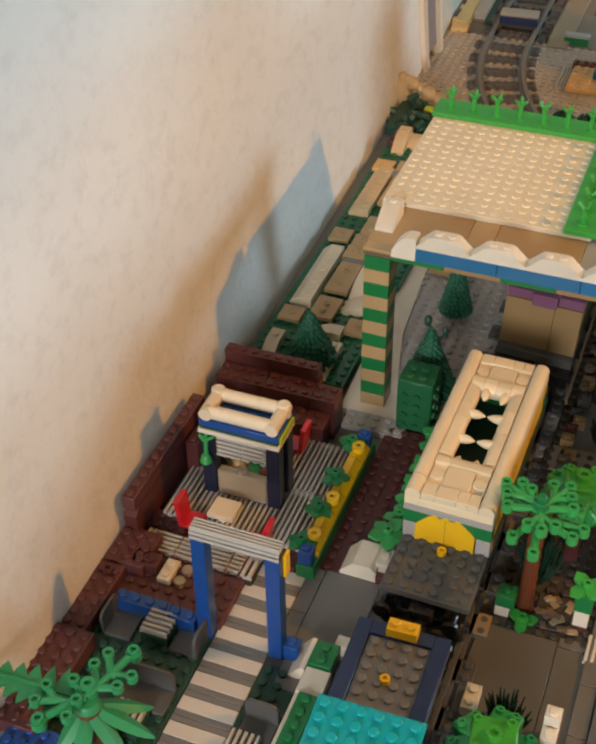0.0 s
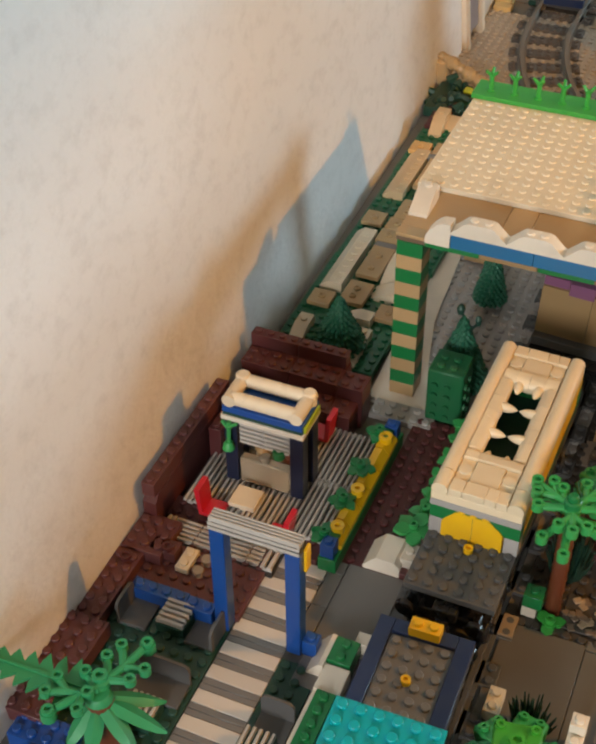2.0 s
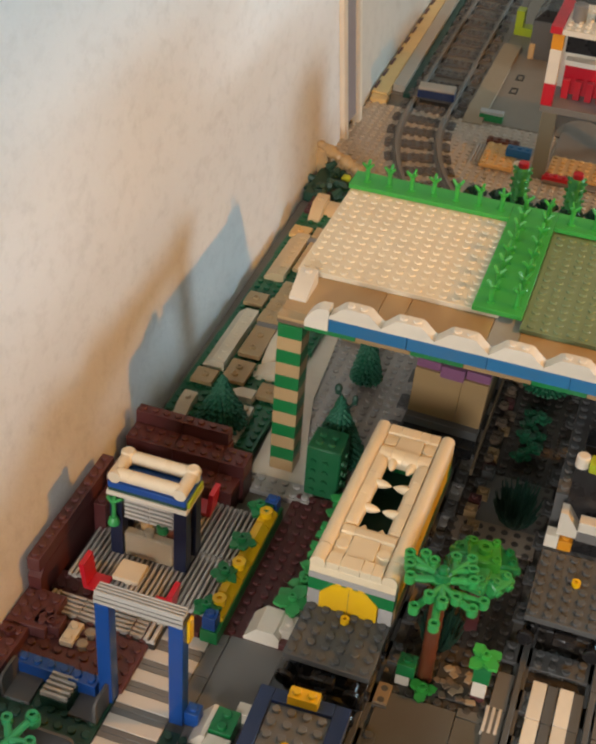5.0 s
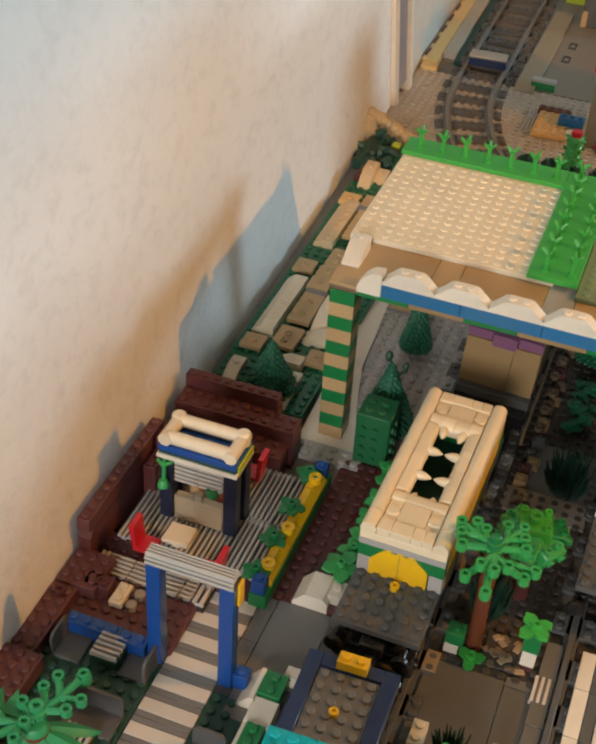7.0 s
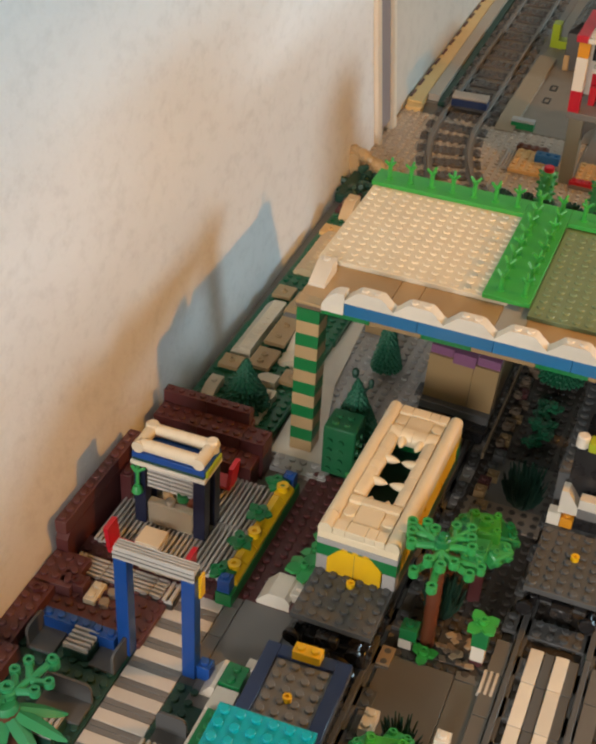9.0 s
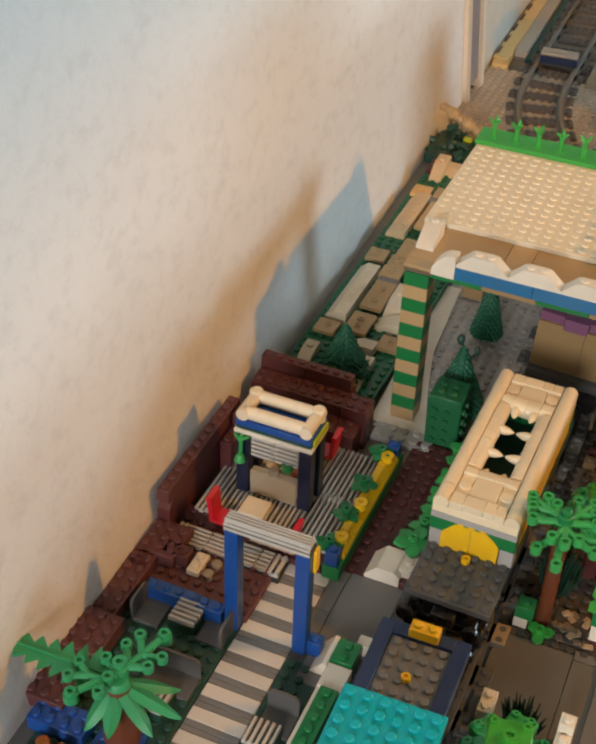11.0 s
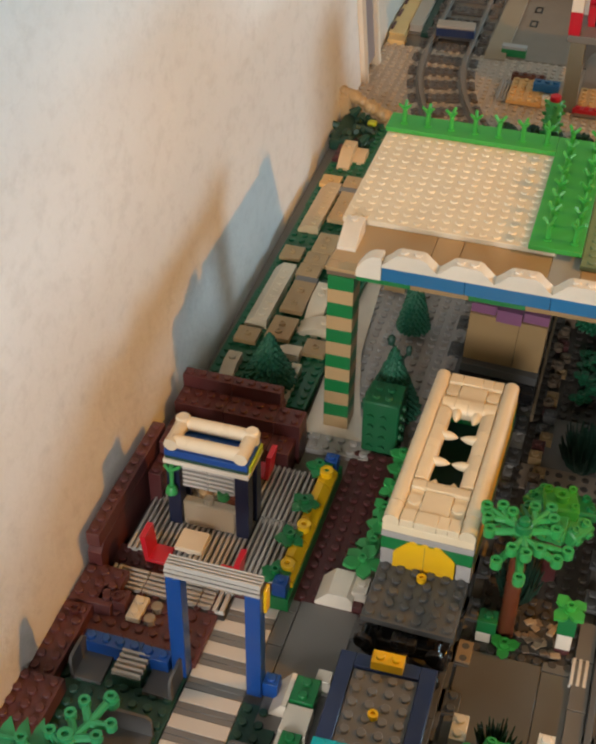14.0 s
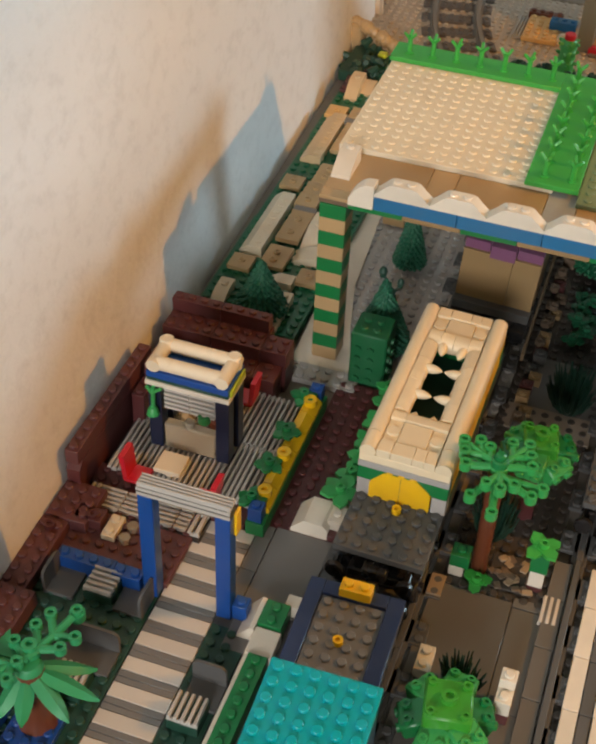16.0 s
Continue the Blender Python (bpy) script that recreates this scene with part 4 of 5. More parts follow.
def rooftop_kiosk():
    g = thing("kiosk", "toy kiosk with a cream-rimmed blue roof basin on dark posts", "kiosk", -7.07, -14.5, -0.1)
    for x in (0, 5):
        for y in (0.1, 1.95):
            brick(g, x, y, 1.4, 1, 1, 5.9, INK, False, "post")
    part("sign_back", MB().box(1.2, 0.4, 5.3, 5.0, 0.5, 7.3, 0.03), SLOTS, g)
    for x in (1.2, 3.1):
        m = Matrix.Translation((x * S, 0.42 * S, 5.3 * S)) @ Matrix.Rotation(radians(90), 4, 'X')
        grille(g, x, 3.4, 4.0, 1.9, 2, SLAT, 'x', "sign_grille").matrix_basis = m
    part("roof_plate", MB().box(-0.1, -0.1, 7.3, 6.1, 3.1, 7.68, 0.03), WHITE, g)
    part("roof_plate", MB().box(0.02, 0.02, 7.68, 5.98, 2.98, 7.95, 0.03), DGREEN, g)
    part("basin", MB().box(0, 0, 7.95, 6, 3, 8.5, 0.03).studs(0, 0, 6, 3, 8.5, 12), BLUE, g, "blue studded basin floor")
    for a, b_ in (((0.5, 0.5), (5.5, 0.5)), ((0.5, 2.5), (5.5, 2.5)), ((0.5, 0.0), (0.5, 3.0)), ((5.5, 0.0), (5.5, 3.0))):
        part("rim_roll", MB().rod((*a, 8.98), (*b_, 8.98), 0.5, 14, cap=0.08), CREAM, g)
    for x, y in ((0.5, 2.5), (5.5, 2.5)):
        part("rim_corner", MB().cyl(x, y, 8.5, 9.56, 0.53, 16, cap=0.12), CREAM, g)
    part("counter", MB().box(1.05, 1.0, 1.4, 2.98, 2.2, 2.9, 0.05), SMOKE, g, "smoky clear counter block")
    part("counter", MB().box(3.02, 1.0, 1.4, 4.95, 2.2, 2.9, 0.05), SMOKE, g, "smoky clear counter block")
    part("display_case", MB().box(1.05, 0.2, 1.4, 4.95, 0.98, 3.7, 0.12).cyl(2.9, 0.6, 3.7, 4.2, 0.4, 14, cap=0.08), CLEAR, g, "clear amber display case")
    part("bun", MB().cyl(4.4, 1.6, 2.9, 4.3, 0.58, 14, cap=0.3), TRUNK, g, "brown bun")
    part("bun", MB().cyl(2.3, 1.6, 2.9, 4.0, 0.5, 14, cap=0.2), TAN, g)
    part("table_tile", MB().box(1.6, -3.0, 2.1, 3.6, -1.1, 2.5, 0.05).cyl(2.5, -2.1, 1.4, 2.1, 0.4, 12), CREAM, g, "cream table tile")
    part("roof_trim", MB().box(6.02, 0.2, 7.75, 6.2, 2.8, 8.3, 0.03), LIME, g, "lime strip")
    part("hanging_plant", MB().rod((0.6, -0.25, 7.35), (0.55, -0.3, 5.5), 0.16, 8).rod((0.55, -0.3, 6.9), (1.25, -0.3, 7.4), 0.15, 8, 0.12)
         .rod((0.55, -0.3, 6.8), (0.1, -0.3, 7.35), 0.14, 8).cyl(0.55, -0.35, 4.95, 5.55, 0.46, 14, 0.34, cap=0.12), LGREEN, g, "bright green hanging plant")
    part("green_knob", MB().ring(4.2, 0.1, 5.0, 5.6, 0.45, 0.2).rod((4.2, 0.1, 5.2), (4.2, 0.45, 5.5), 0.2, 8), GREEN, g)


def red_chair(x, y, rz):
    g = thing("chair", "small red toy chair on the terrace", "chair", x, y, 1.3, rz, "red chairs")
    part("seat", MB().box(0, 0, 0.3, 1.6, 1.6, 0.6, 0.05), RED, g)
    part("backrest", MB().prism([(0.0, 0.3), (0.3, 0.3), (0.1, 2.6), (-0.3, 2.6)], 0.05, 1.55, 'y'), RED, g)
    part("leg", MB().box(0.5, 0.5, 0, 1.1, 1.1, 0.3, 0.03), RED, g)


def leaf_flower(parent, x, y, z, r, mat, rz=0, n=4, name="flower"):
    mb = MB()
    for k in range(n):
        a = radians(rz + 360 * k / n)
        m = Matrix.Translation((x, y, z)) @ Matrix.Rotation(a, 4, 'Z')
        m = m @ Matrix.Rotation(radians(9 - 14 * (k % 2)), 4, 'Y')
        mb.prism([(0.1, -0.2), (0.4 * r, -0.36 * r), (0.72 * r, -0.33 * r), (r, 0), (0.72 * r, 0.33 * r), (0.4 * r, 0.36 * r), (0.1, 0.2)], 0.0, 0.26, 'z', m)
    mb.cyl(x, y, z - 0.1, z + 0.26, 0.5, 10)
    mb.ring(x, y, z + 0.1, z + 0.62, 0.34, 0.16)
    return part(name, mb, mat, parent)


def planter():
    g = thing("planter", "long green planter with yellow and blue bricks and leafy flowers", "planter", 1.98, -19.14, 0)
    part("trough", MB().box(0, 0, 0.4, 1.3, 13.8, 1.6, 0.04), GREEN, g, "green trough wall")
    brick(g, 0.1, 0.1, 1.6, 1, 1, 1.2, BLUE)
    brick(g, 0.1, 12.7, 1.6, 1, 1, 1.2, BLUE)
    for k in range(6):
        y = 1.15 + 1.92 * k
        part("yellow_brick", MB().prism([(0.15, 1.6), (1.25, 1.6), (1.25, 2.0), (0.7, 2.5), (0.15, 2.5)], y, y + 1.84, 'y'), YELLOW, g)
        if k in (0, 2, 5):
            part("yellow_knob", MB().ring(0.62, y + 0.9, 2.4, 2.95, 0.5, 0.2), YELLOW, g)
    for k, y in enumerate((1.2, 4.7, 8.2, 12.1)):
        leaf_flower(g, 0.0, y, 2.5, 1.08, GREEN, 20 + 31 * k, 5)


def gate():
    g = thing("gate", "tall blue toy gate with slatted grey beam over the crossing", "gate", -2.25, -26.3, 0)
    for x in (0, 5):
        part("post", MB().box(x + 0.01, 0.01, 0.4, x + 0.99, 0.99, 9.75, 0.05), BLUE, g)
    # near-black beam gives the slots their shade by colour
    part("beam", MB().box(0, 0.02, 9.75, 6, 0.98, 10.3, 0.03), SLOTS, g)
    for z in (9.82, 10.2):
        part("beam_face", MB().box(0, -0.04, z, 6, 0.02, z + 0.26, 0.01), SLAT, g)
    grille(g, 0, 0, 10.4, 6, 1, SLAT, 'x', "beam_grille", 4)
    brick(g, 6, 0.2, 0.4, 1, 1, 1.3, BLUE, True, "foot_brick")
    part("yellow_panel", MB().box(6.0, 0.6, 7.9, 6.2, 1.3, 9.8, 0.03), YELLOW, g, "yellow panel")
    part("clear_pane", MB().box(1.5, 0.8, 8.7, 4.6, 0.9, 9.4, 0.02), CLEAR, g)


def grille_bin(x, y, rz=0, mat=SLAT, along='y'):
    g = thing("grille_box", "small dark green box with slatted pale lid", "box", x, y, 0.4, rz, "grille boxes")
    brick(g, 0, 0, 0, 2, 2, 0.9, DGREEN, False, "body")
    lid = part("lid", MB().box(0.02, 0.02, 0.9, 1.98, 0.2, 1.1, 0.02) if along == 'y' else MB().box(0.02, 0.02, 0.9, 0.2, 1.98, 1.1, 0.02), mat, g)
    slat = MB().box(0.06, 0.04, 0.92, 0.28, 1.96, 1.3, 0.03) if along == 'y' else MB().box(0.04, 0.06, 0.92, 1.96, 0.28, 1.3, 0.03)
    me = slat.mesh("slat", mat)
    for k in range(5):
        o = 0.415 * k * S
        part("slat", me, mat, lid, "", Matrix.Translation((o, 0, 0) if along == 'y' else (0, o, 0)))


def panel_seat(x, y, rz, label="dark grey curved panel seat", w=2.2):
    g = thing("panel_seat", label, "seat", x, y, 0.4, rz, "panel seats")
    part("seat", MB().box(0, 0, 0, w, 2.0, 0.3, 0.04), DGREY, g)
    part("backrest", MB().prism([(0, 0), (w, 0), (w, 1.6), (w - 0.12, 1.85), (w - 0.35, 2.0), (0.35, 2.0), (0.12, 1.85), (0, 1.6)], 1.85, 2.05, 'y'), DGREY, g)


def hedge():
    g = thing("hedge", "low green studded hedge with white corner slopes beside the train", "hedge", 5.46, -44.88, 0)
    brick(g, 0.2, 18.2, 0.4, 1.6, 2, 1.2, GREEN)
    brick(g, 0.5, 4.0, 0.4, 1.3, 12, 1.2, GREEN, True)
    part("slope", MB().prism([(-1.0, 0.4), (0.2, 0.4), (0.2, 1.6), (-0.1, 1.6)], 17.6, 20.2, 'y'), WHITE, g)
    part("slope", MB().box(0.2, 16.0, 0.4, 1.9, 18.1, 1.4, 0.05), WHITE, g)
    part("edge", MB().box(0.2, 4.0, 0.4, 0.5, 16.0, 1.3, 0.03), WHITE, g)
    brick(g, 1.3, 20.2, 0.4, 1, 1, 1.0, WHITE, False)


brown_wall()
grille_floor()
rooftop_kiosk()
red_chair(-7.15, -18.73, 0)
red_chair(-0.38, -17.58, 180)
red_chair(-1.6, -7.01, 180)
planter()
gate()
grille_bin(-5.67, -28.05, along='x')
grille_bin(-4.32, -35.22)
grille_bin(3.07, -34.84)
panel_seat(-6.27, -28.44, 90)
panel_seat(-5.1, -33.02, 0, "wide dark grey curved panel seat", 3.5)
panel_seat(3.24, -33.04, 0)
panel_seat(-3.54, -26.08, -90)
hedge()
g = thing("bench", "blue brick bench at the terrace edge", "bench", -8.43, -26.33, 0.4)
brick(g, 0, 0, 0, 4, 1, 1.3, BLUE)
brick(g, 4, -0.1, 0, 2, 1, 1.3, BLUE)
g = thing("snack_tray", "cream tile and small clear studs on the brown plate", "tray", -7.1, -23.3, 0.8)
brick(g, -1.8, 0.4, 0, 2, 1.2, 1.0, BROWN)
brick(g, 0.4, -0.1, 0, 1, 2, 0.5, CREAM)
part("clear_stud", MB().cyl(2.0, 0.3, 0, 0.5, 0.42, 14, cap=0.06).cyl(2.1, 1.4, 0, 0.5, 0.42, 14, cap=0.06), CLEAR, g)
g = thing("kerb_slope", "white sloped kerb block beside the coach", "kerb block", 4.75, -17.81, 0.4)
part("slope", MB().prism([(0, 0), (0, 0.3), (0.9, 1.3), (2.2, 1.3), (2.6, 0.9), (2.6, 0)], 0, 2.4, 'y'), WHITE, g)
brick(g, 2.3, 0.0, 0, 1, 1, 0.5, BROWN, False)
brick(g, 2.4, 0.6, 0.3, 1, 1.6, 1.0, WHITE)


# ---- plants ----
def palm(x, y, z, h, label, leaf, top, arms):
    g = thing("palm_tree", label, "palm tree", x, y, z)
    tr = MB()
    for k in range(int(h)):
        tr.cyl(0, 0, k * h / int(h), (k + 1) * h / int(h), 0.55, 14, 0.49)
    part("trunk", tr, TRUNK, g)
    crown = MB().cyl(0, 0, h - 0.1, h + 0.35, 0.6, 14, cap=0.1)

    def arm(p, q, rod=0.25, dz=0.0):
        """A flat twig from p towards q that carries a hollow stud at its end."""
        d = math.hypot(q[0] - p[0], q[1] - p[1])
        f = (d - 0.3) / d
        crown.rod((*p, h + 0.12 + dz), (p[0] + (q[0] - p[0]) * f, p[1] + (q[1] - p[1]) * f, h + 0.1 + dz), rod, 8, rod * 0.9)
        crown.ring(*q, h - 0.2 + dz, h + 0.42 + dz, 0.38, 0.2)

    for a, ln, forks in arms:
        c, s_ = math.cos(radians(a)), math.sin(radians(a))
        arm((0, 0), (ln * c, ln * s_), 0.28)
        for at, da, far in forks:
            arm((ln * at * c, ln * at * s_), (far * math.cos(radians(a + da)), far * math.sin(radians(a + da))))
    for a, ln in ((-117, 2.6), (-84, 3.3), (-26, 2.6), (-5, 2.9), (140, 2.3)):      # a second, lower fan
        arm((0, 0), (ln * math.cos(radians(a)), ln * math.sin(radians(a))), 0.28, -0.75)
    part("leaf_fan", crown, leaf, g, "branching leaf fan with hollow studs")
    part("crown_knob", MB().cyl(0, 0, h, h + 0.9, 0.55, 14, cap=0.1).cyl(0, 0, h + 0.9, h + 1.3, 0.34, 12, cap=0.1), top, g)
    return g


palm(17.56, -16.37, 0.3, 9.5, "toy palm with bright green branching leaves and brown trunk", LGREEN, GREEN,
     ((150, 2.9, ((0.45, -19, 2.35), (0.45, 17, 2.34), (0.25, -28, 1.62))), (195, 2.06, ()), (60, 2.84, ((0.45, 20, 2.28), (0.45, -18, 2.27))),
      (17, 2.05, ()), (-76, 1.95, ((0.3, -28, 1.75), (0.3, 30, 1.75)))))
p = thing("palm_tree", "toy palm with broad leaves below and branching arms above", "palm tree", -4.09, -37.06, 0.6)
tr = MB()
for k in range(5):
    tr.cyl(0.1, 0, k * 1.04, (k + 1) * 1.04, 1.28 - 0.09 * k, 16, 1.16 - 0.09 * k)
part("trunk", tr, TRUNK, p)
for a, ln, droop in ((36, 4.1, 20), (5, 4.4, 18), (-25, 3.8, 22), (-74, 3.2, 30), (-108, 3.3, 30)):
    # a long leaf, widest in its middle, folded along its midrib and bent down
    mb = MB()
    vs, n = [], 7
    for i in range(n + 1):
        u = i / n
        x, z = 0.3 + ln * u * (1 - 0.06 * u), -0.35 * u * u
        w = 0.16 + 0.40 * math.sin(math.pi * min(1, u * 0.92 + 0.12)) ** 0.8
        w = 0.03 if i == n else w
        vs += [(x, -w, z - 0.12), (x, 0, z + 0.1), (x, w, z - 0.12), (x, 0, z - 0.16)]
    fs = []
    for i in range(n):
        for q in range(4):
            fs.append((4 * i + q, 4 * i + (q + 1) % 4, 4 * i + 4 + (q + 1) % 4, 4 * i + 4 + q))
    fs += [(3, 2, 1, 0), (4 * n, 4 * n + 1, 4 * n + 2, 4 * n + 3)]
    mb.add(vs, [f[::-1] for f in fs], Matrix.Rotation(radians(a), 4, 'Z') @ Matrix.Rotation(radians(droop), 4, 'Y'))
    part("broad_leaf", mb, PALMG, p, "", Matrix.Translation((0, 0, 5.3 * S)))
mb = MB()
for root, tips in (((0.7, 1.9), ((1.2, 3.8), (-0.1, 3.1), (1.95, 2.1))), ((0.3, 0.8), ((0.7, 1.9), (-0.5, 2.1), (1.5, 1.15))),
                   ((0, 0), ((0.3, 0.8), (-1.1, 0.7), (-0.6, -0.7))), ((-0.6, -0.7), ((-0.25, -1.7), (-1.7, -2.4), (-1.5, -0.8))),
                   ((-1.5, -0.8), ((-2.5, -1.35), (-2.4, -0.2)))):
    for q in tips:
        stop = 1.0 if q in ((0.7, 1.9), (0.3, 0.8), (-0.6, -0.7), (-1.5, -0.8)) else 0.78
        mb.rod((*root, 6.0), (root[0] + (q[0] - root[0]) * stop, root[1] + (q[1] - root[1]) * stop, 6.05), 0.28, 8, 0.24)
        if q not in ((0.7, 1.9), (0.3, 0.8), (-0.6, -0.7), (-1.5, -0.8)):
            mb.ring(*q, 5.85, 6.38, 0.36, 0.19)
            if q in ((1.2, 3.8), (-1.7, -2.4)):
                mb.cyl(*q, 5.5, 6.1, 0.47, 14)
mb.ring(-0.25, -0.55, 5.85, 6.45, 0.36, 0.19)
mb.cyl(0.05, 0, 5.2, 5.7, 0.85, 16, 0.75, cap=0.1)
part("leaf_arm", mb, PALMG, p, "branching leaf arm with hollow studs")
# the frond towards the wall: teeth on both sides of a midrib
edge = []
for k in range(6):
    u = 1.0 + 0.95 * k
    w = 1.75 - 0.16 * k
    edge += [(u, 0.42), (u + 0.75, w), (u + 0.95, w * 0.55)]
prof = [(0.2, 0.3)] + edge + [(7.4, 0.0)] + [(a, -b_) for a, b_ in reversed(edge)] + [(0.2, -0.3)]
m = Matrix.Rotation(radians(181), 4, 'Z') @ Matrix.Rotation(radians(2), 4, 'Y')
part("frond", MB().prism(prof, 5.55, 5.75, 'z', m).prism([(0.2, -0.14), (7.2, -0.05), (7.2, 0.05), (0.2, 0.14)], 5.74, 5.86, 'z', m), PALMG, p, "broad toothed frond")
part("crown_knob", MB().ring(-0.1, 0.6, 5.4, 6.55, 0.46, 0.22).cyl(-0.1, 0.6, 5.6, 6.2, 0.6, 14, cap=0.08), PALMG, p)
b_ = thing("brick", "blue two-row toy brick beside the palm pot", "brick", -9.83, -38.92, 0.4)
brick(b_, 0, 0, 0, 4, 2, 1.2, BLUE)
b_ = thing("clear_lamps", "two clear orange round studs on a dark block", "studs", -7.68, -40.84, 0.4)
brick(b_, -1, 0, 0, 4, 1.2, 0.8, BLACK, False)
for o in (0.0, 1.3):
    part("lamp", MB().cyl(o, 0.6, 0.8, 1.7, 0.45, 14, cap=0.1), AMBER, b_)
g = thing("trunk_pot", "blue brick pot round a palm trunk", "pot", -5.47, -39.28, 0.4)
brick(g, 0, 0, 0, 3, 3, 0.45, BLUE)


def bush_tower(x, y, z, w, h, mat, label):
    g = thing("bush", label, "bush", x, y, z)
    mb = MB().box(0, 0, 0, w, w, h, 0.12).studs(0.3, 0.3, int(w), int(w), h - 0.02)
    for k in range(int(h)):
        for i in range(int(w)):
            mb.cyl(0, 0, 0, 0.2, 0.28, 10, m=Matrix.Translation((i + 0.6, 0, k + 0.6)) @ Matrix.Rotation(radians(90), 4, 'X'))
            mb.cyl(0, 0, 0, 0.2, 0.28, 10, m=Matrix.Translation((w, i + 0.6, k + 0.6)) @ Matrix.Rotation(radians(90), 4, 'Y'))
    part("foliage", mb, mat, g)


bush_tower(3.8, -1.9, 0.4, 2.8, 4.95, BUSH, "square dark green studded bush beside the coach")


def pine(x, y, z, h, r, label, mat=PINE):
    """A moulded toy fir: tiers of short blunt twigs, each tier shading the next."""
    g = thing("pine_tree", label, "pine tree", x, y, z)
    part("trunk", MB().cyl(0, 0, 0, h * 0.3, 0.3, 10), TRUNK, g)
    mb = MB()
    rnd = random.Random(int(h * 100 + x))
    tiers = int(h * 2.1)
    step = h * 0.86 / tiers
    for k in range(tiers):
        zz = h * 0.1 + step * k
        rr = r * (1 - k / tiers) + 0.16
        mb.cyl(0, 0, zz, zz + step * 1.1, rr * 0.86, 16, rr * 0.6)
        n = max(6, int(2 * math.pi * rr / 0.46))
        for i in range(n):
            a = 2 * math.pi * (i + 0.5 * (k % 2)) / n + rnd.uniform(-0.06, 0.06)
            c, q = math.cos(a), math.sin(a)
            o = rr * rnd.uniform(0.97, 1.05)
            mb.rod((rr * 0.6 * c, rr * 0.6 * q, zz + 0.24), (o * c, o * q, zz + 0.06), 0.19, 7, 0.16, 0.05)
    mb.cyl(0, 0, h * 0.9, h, 0.2, 8, 0.1)
    part("needles", mb, mat, g)


pine(-5.12, 2.76, 1.2, 5.2, 2.1, "small dark green toy pine among tan rocks")
pine(5.0, 3.04, 0.4, 6.8, 2.2, "dark green toy pine behind the bush")
pine(4.3, 14.1, 0.4, 6.8, 1.35, "dark green toy pine far under the bridge")


g = thing("berry_stem", "thin dark stem with two round green buds above the pine", "plant", 5.5, 3.03, -0.1)
part("stem", MB().rod((0.1, 0.1, 0.5), (0.1, 0.05, 6.4), 0.13, 8).rod((0.1, 0.05, 6.2), (-0.85, 0.2, 7.4), 0.11, 8).rod((0.1, 0.05, 6.1), (0.5, 0.45, 6.6), 0.11, 8), REED, g)
for bx, by, bz, br in ((-0.9, 0.25, 7.25, 0.34), (0.5, 0.45, 6.4, 0.26)):
    part("bud", MB().cyl(bx, by, bz, bz + 0.45, br * 0.7, 14, br).cyl(bx, by, bz + 0.45, bz + 0.85, br, 14, br * 0.8, cap=0.14), DGREEN, g)


def reed(x, y, z, h, r, n, label, mat=REED):
    n = n * 2
    g = thing("spiky_plant", label, "plant", x, y, z)
    mb = MB()
    rnd = random.Random(int(x * 7 + y))
    for i in range(n):
        a = rnd.uniform(0, 6.28)
        q = r * rnd.uniform(0.15, 0.8)
        top = h * rnd.uniform(0.55, 1) * (1.1 - 0.4 * q / r)
        mb.rod((0.3 * math.cos(a), 0.3 * math.sin(a), 0), (0.75 * q * math.cos(a), 0.75 * q * math.sin(a), top * 0.5), 0.12, 5, 0.1)
        mb.rod((0.75 * q * math.cos(a), 0.75 * q * math.sin(a), top * 0.5), (q * math.cos(a), q * math.sin(a), top), 0.1, 5, 0.04)
    part("tuft", mb, mat, g)


reed(17.85, -13.41, 0.3, 4.5, 2.2, 60, "dark spiky toy grass behind the palm")
reed(20.43, 0.88, 0.3, 4.6, 2.5, 110, "tall dark spiky toy plant beside the track")
pine(19.67, 20.23, 0.3, 5.0, 2.2, "dark green round toy tree deep under the bridge", GARDEN)
reed(18.53, -26.41, 0.4, 3.2, 2.0, 60, "dark spiky toy grass beside the road")


# flower on a post, white and brown below
g = thing("flower_post", "bright green flower on a white and brown post", "flower", 20.85, -17.1, 0.3)
brick(g, 0, 0, 0, 1, 1, 0.5, BROWN, False)
brick(g, 0, 0, 0.5, 1, 1, 1.4, WHITE, False)
brick(g, -0.1, 0, 1.9, 1.2, 1, 1.9, GREEN, False)
leaf_flower(g, 0.5, 0.5, 3.8, 1.3, BGREEN, 45)
g = thing("flower_post", "green leaf cube on a white post", "flower", 15.7, -17.59, 0.3)
brick(g, 0, 0, 0, 1, 1, 0.9, WHITE, False)
brick(g, 0, 0, 0.9, 1.3, 1.2, 1.1, GREEN)
g = thing("drain_grille", "white slotted drain tile beside the rail", "drain", 22.04, -19.72, 0.3)
part("pit", MB().box(-0.1, -0.1, 0.0, 1.35, 2.4, 0.14, 0.02), SLOTS, g)
grille(g, 0, 0, 0.12, 1.25, 2.3, CROSS, 'y', "grille_tile", 2.4)


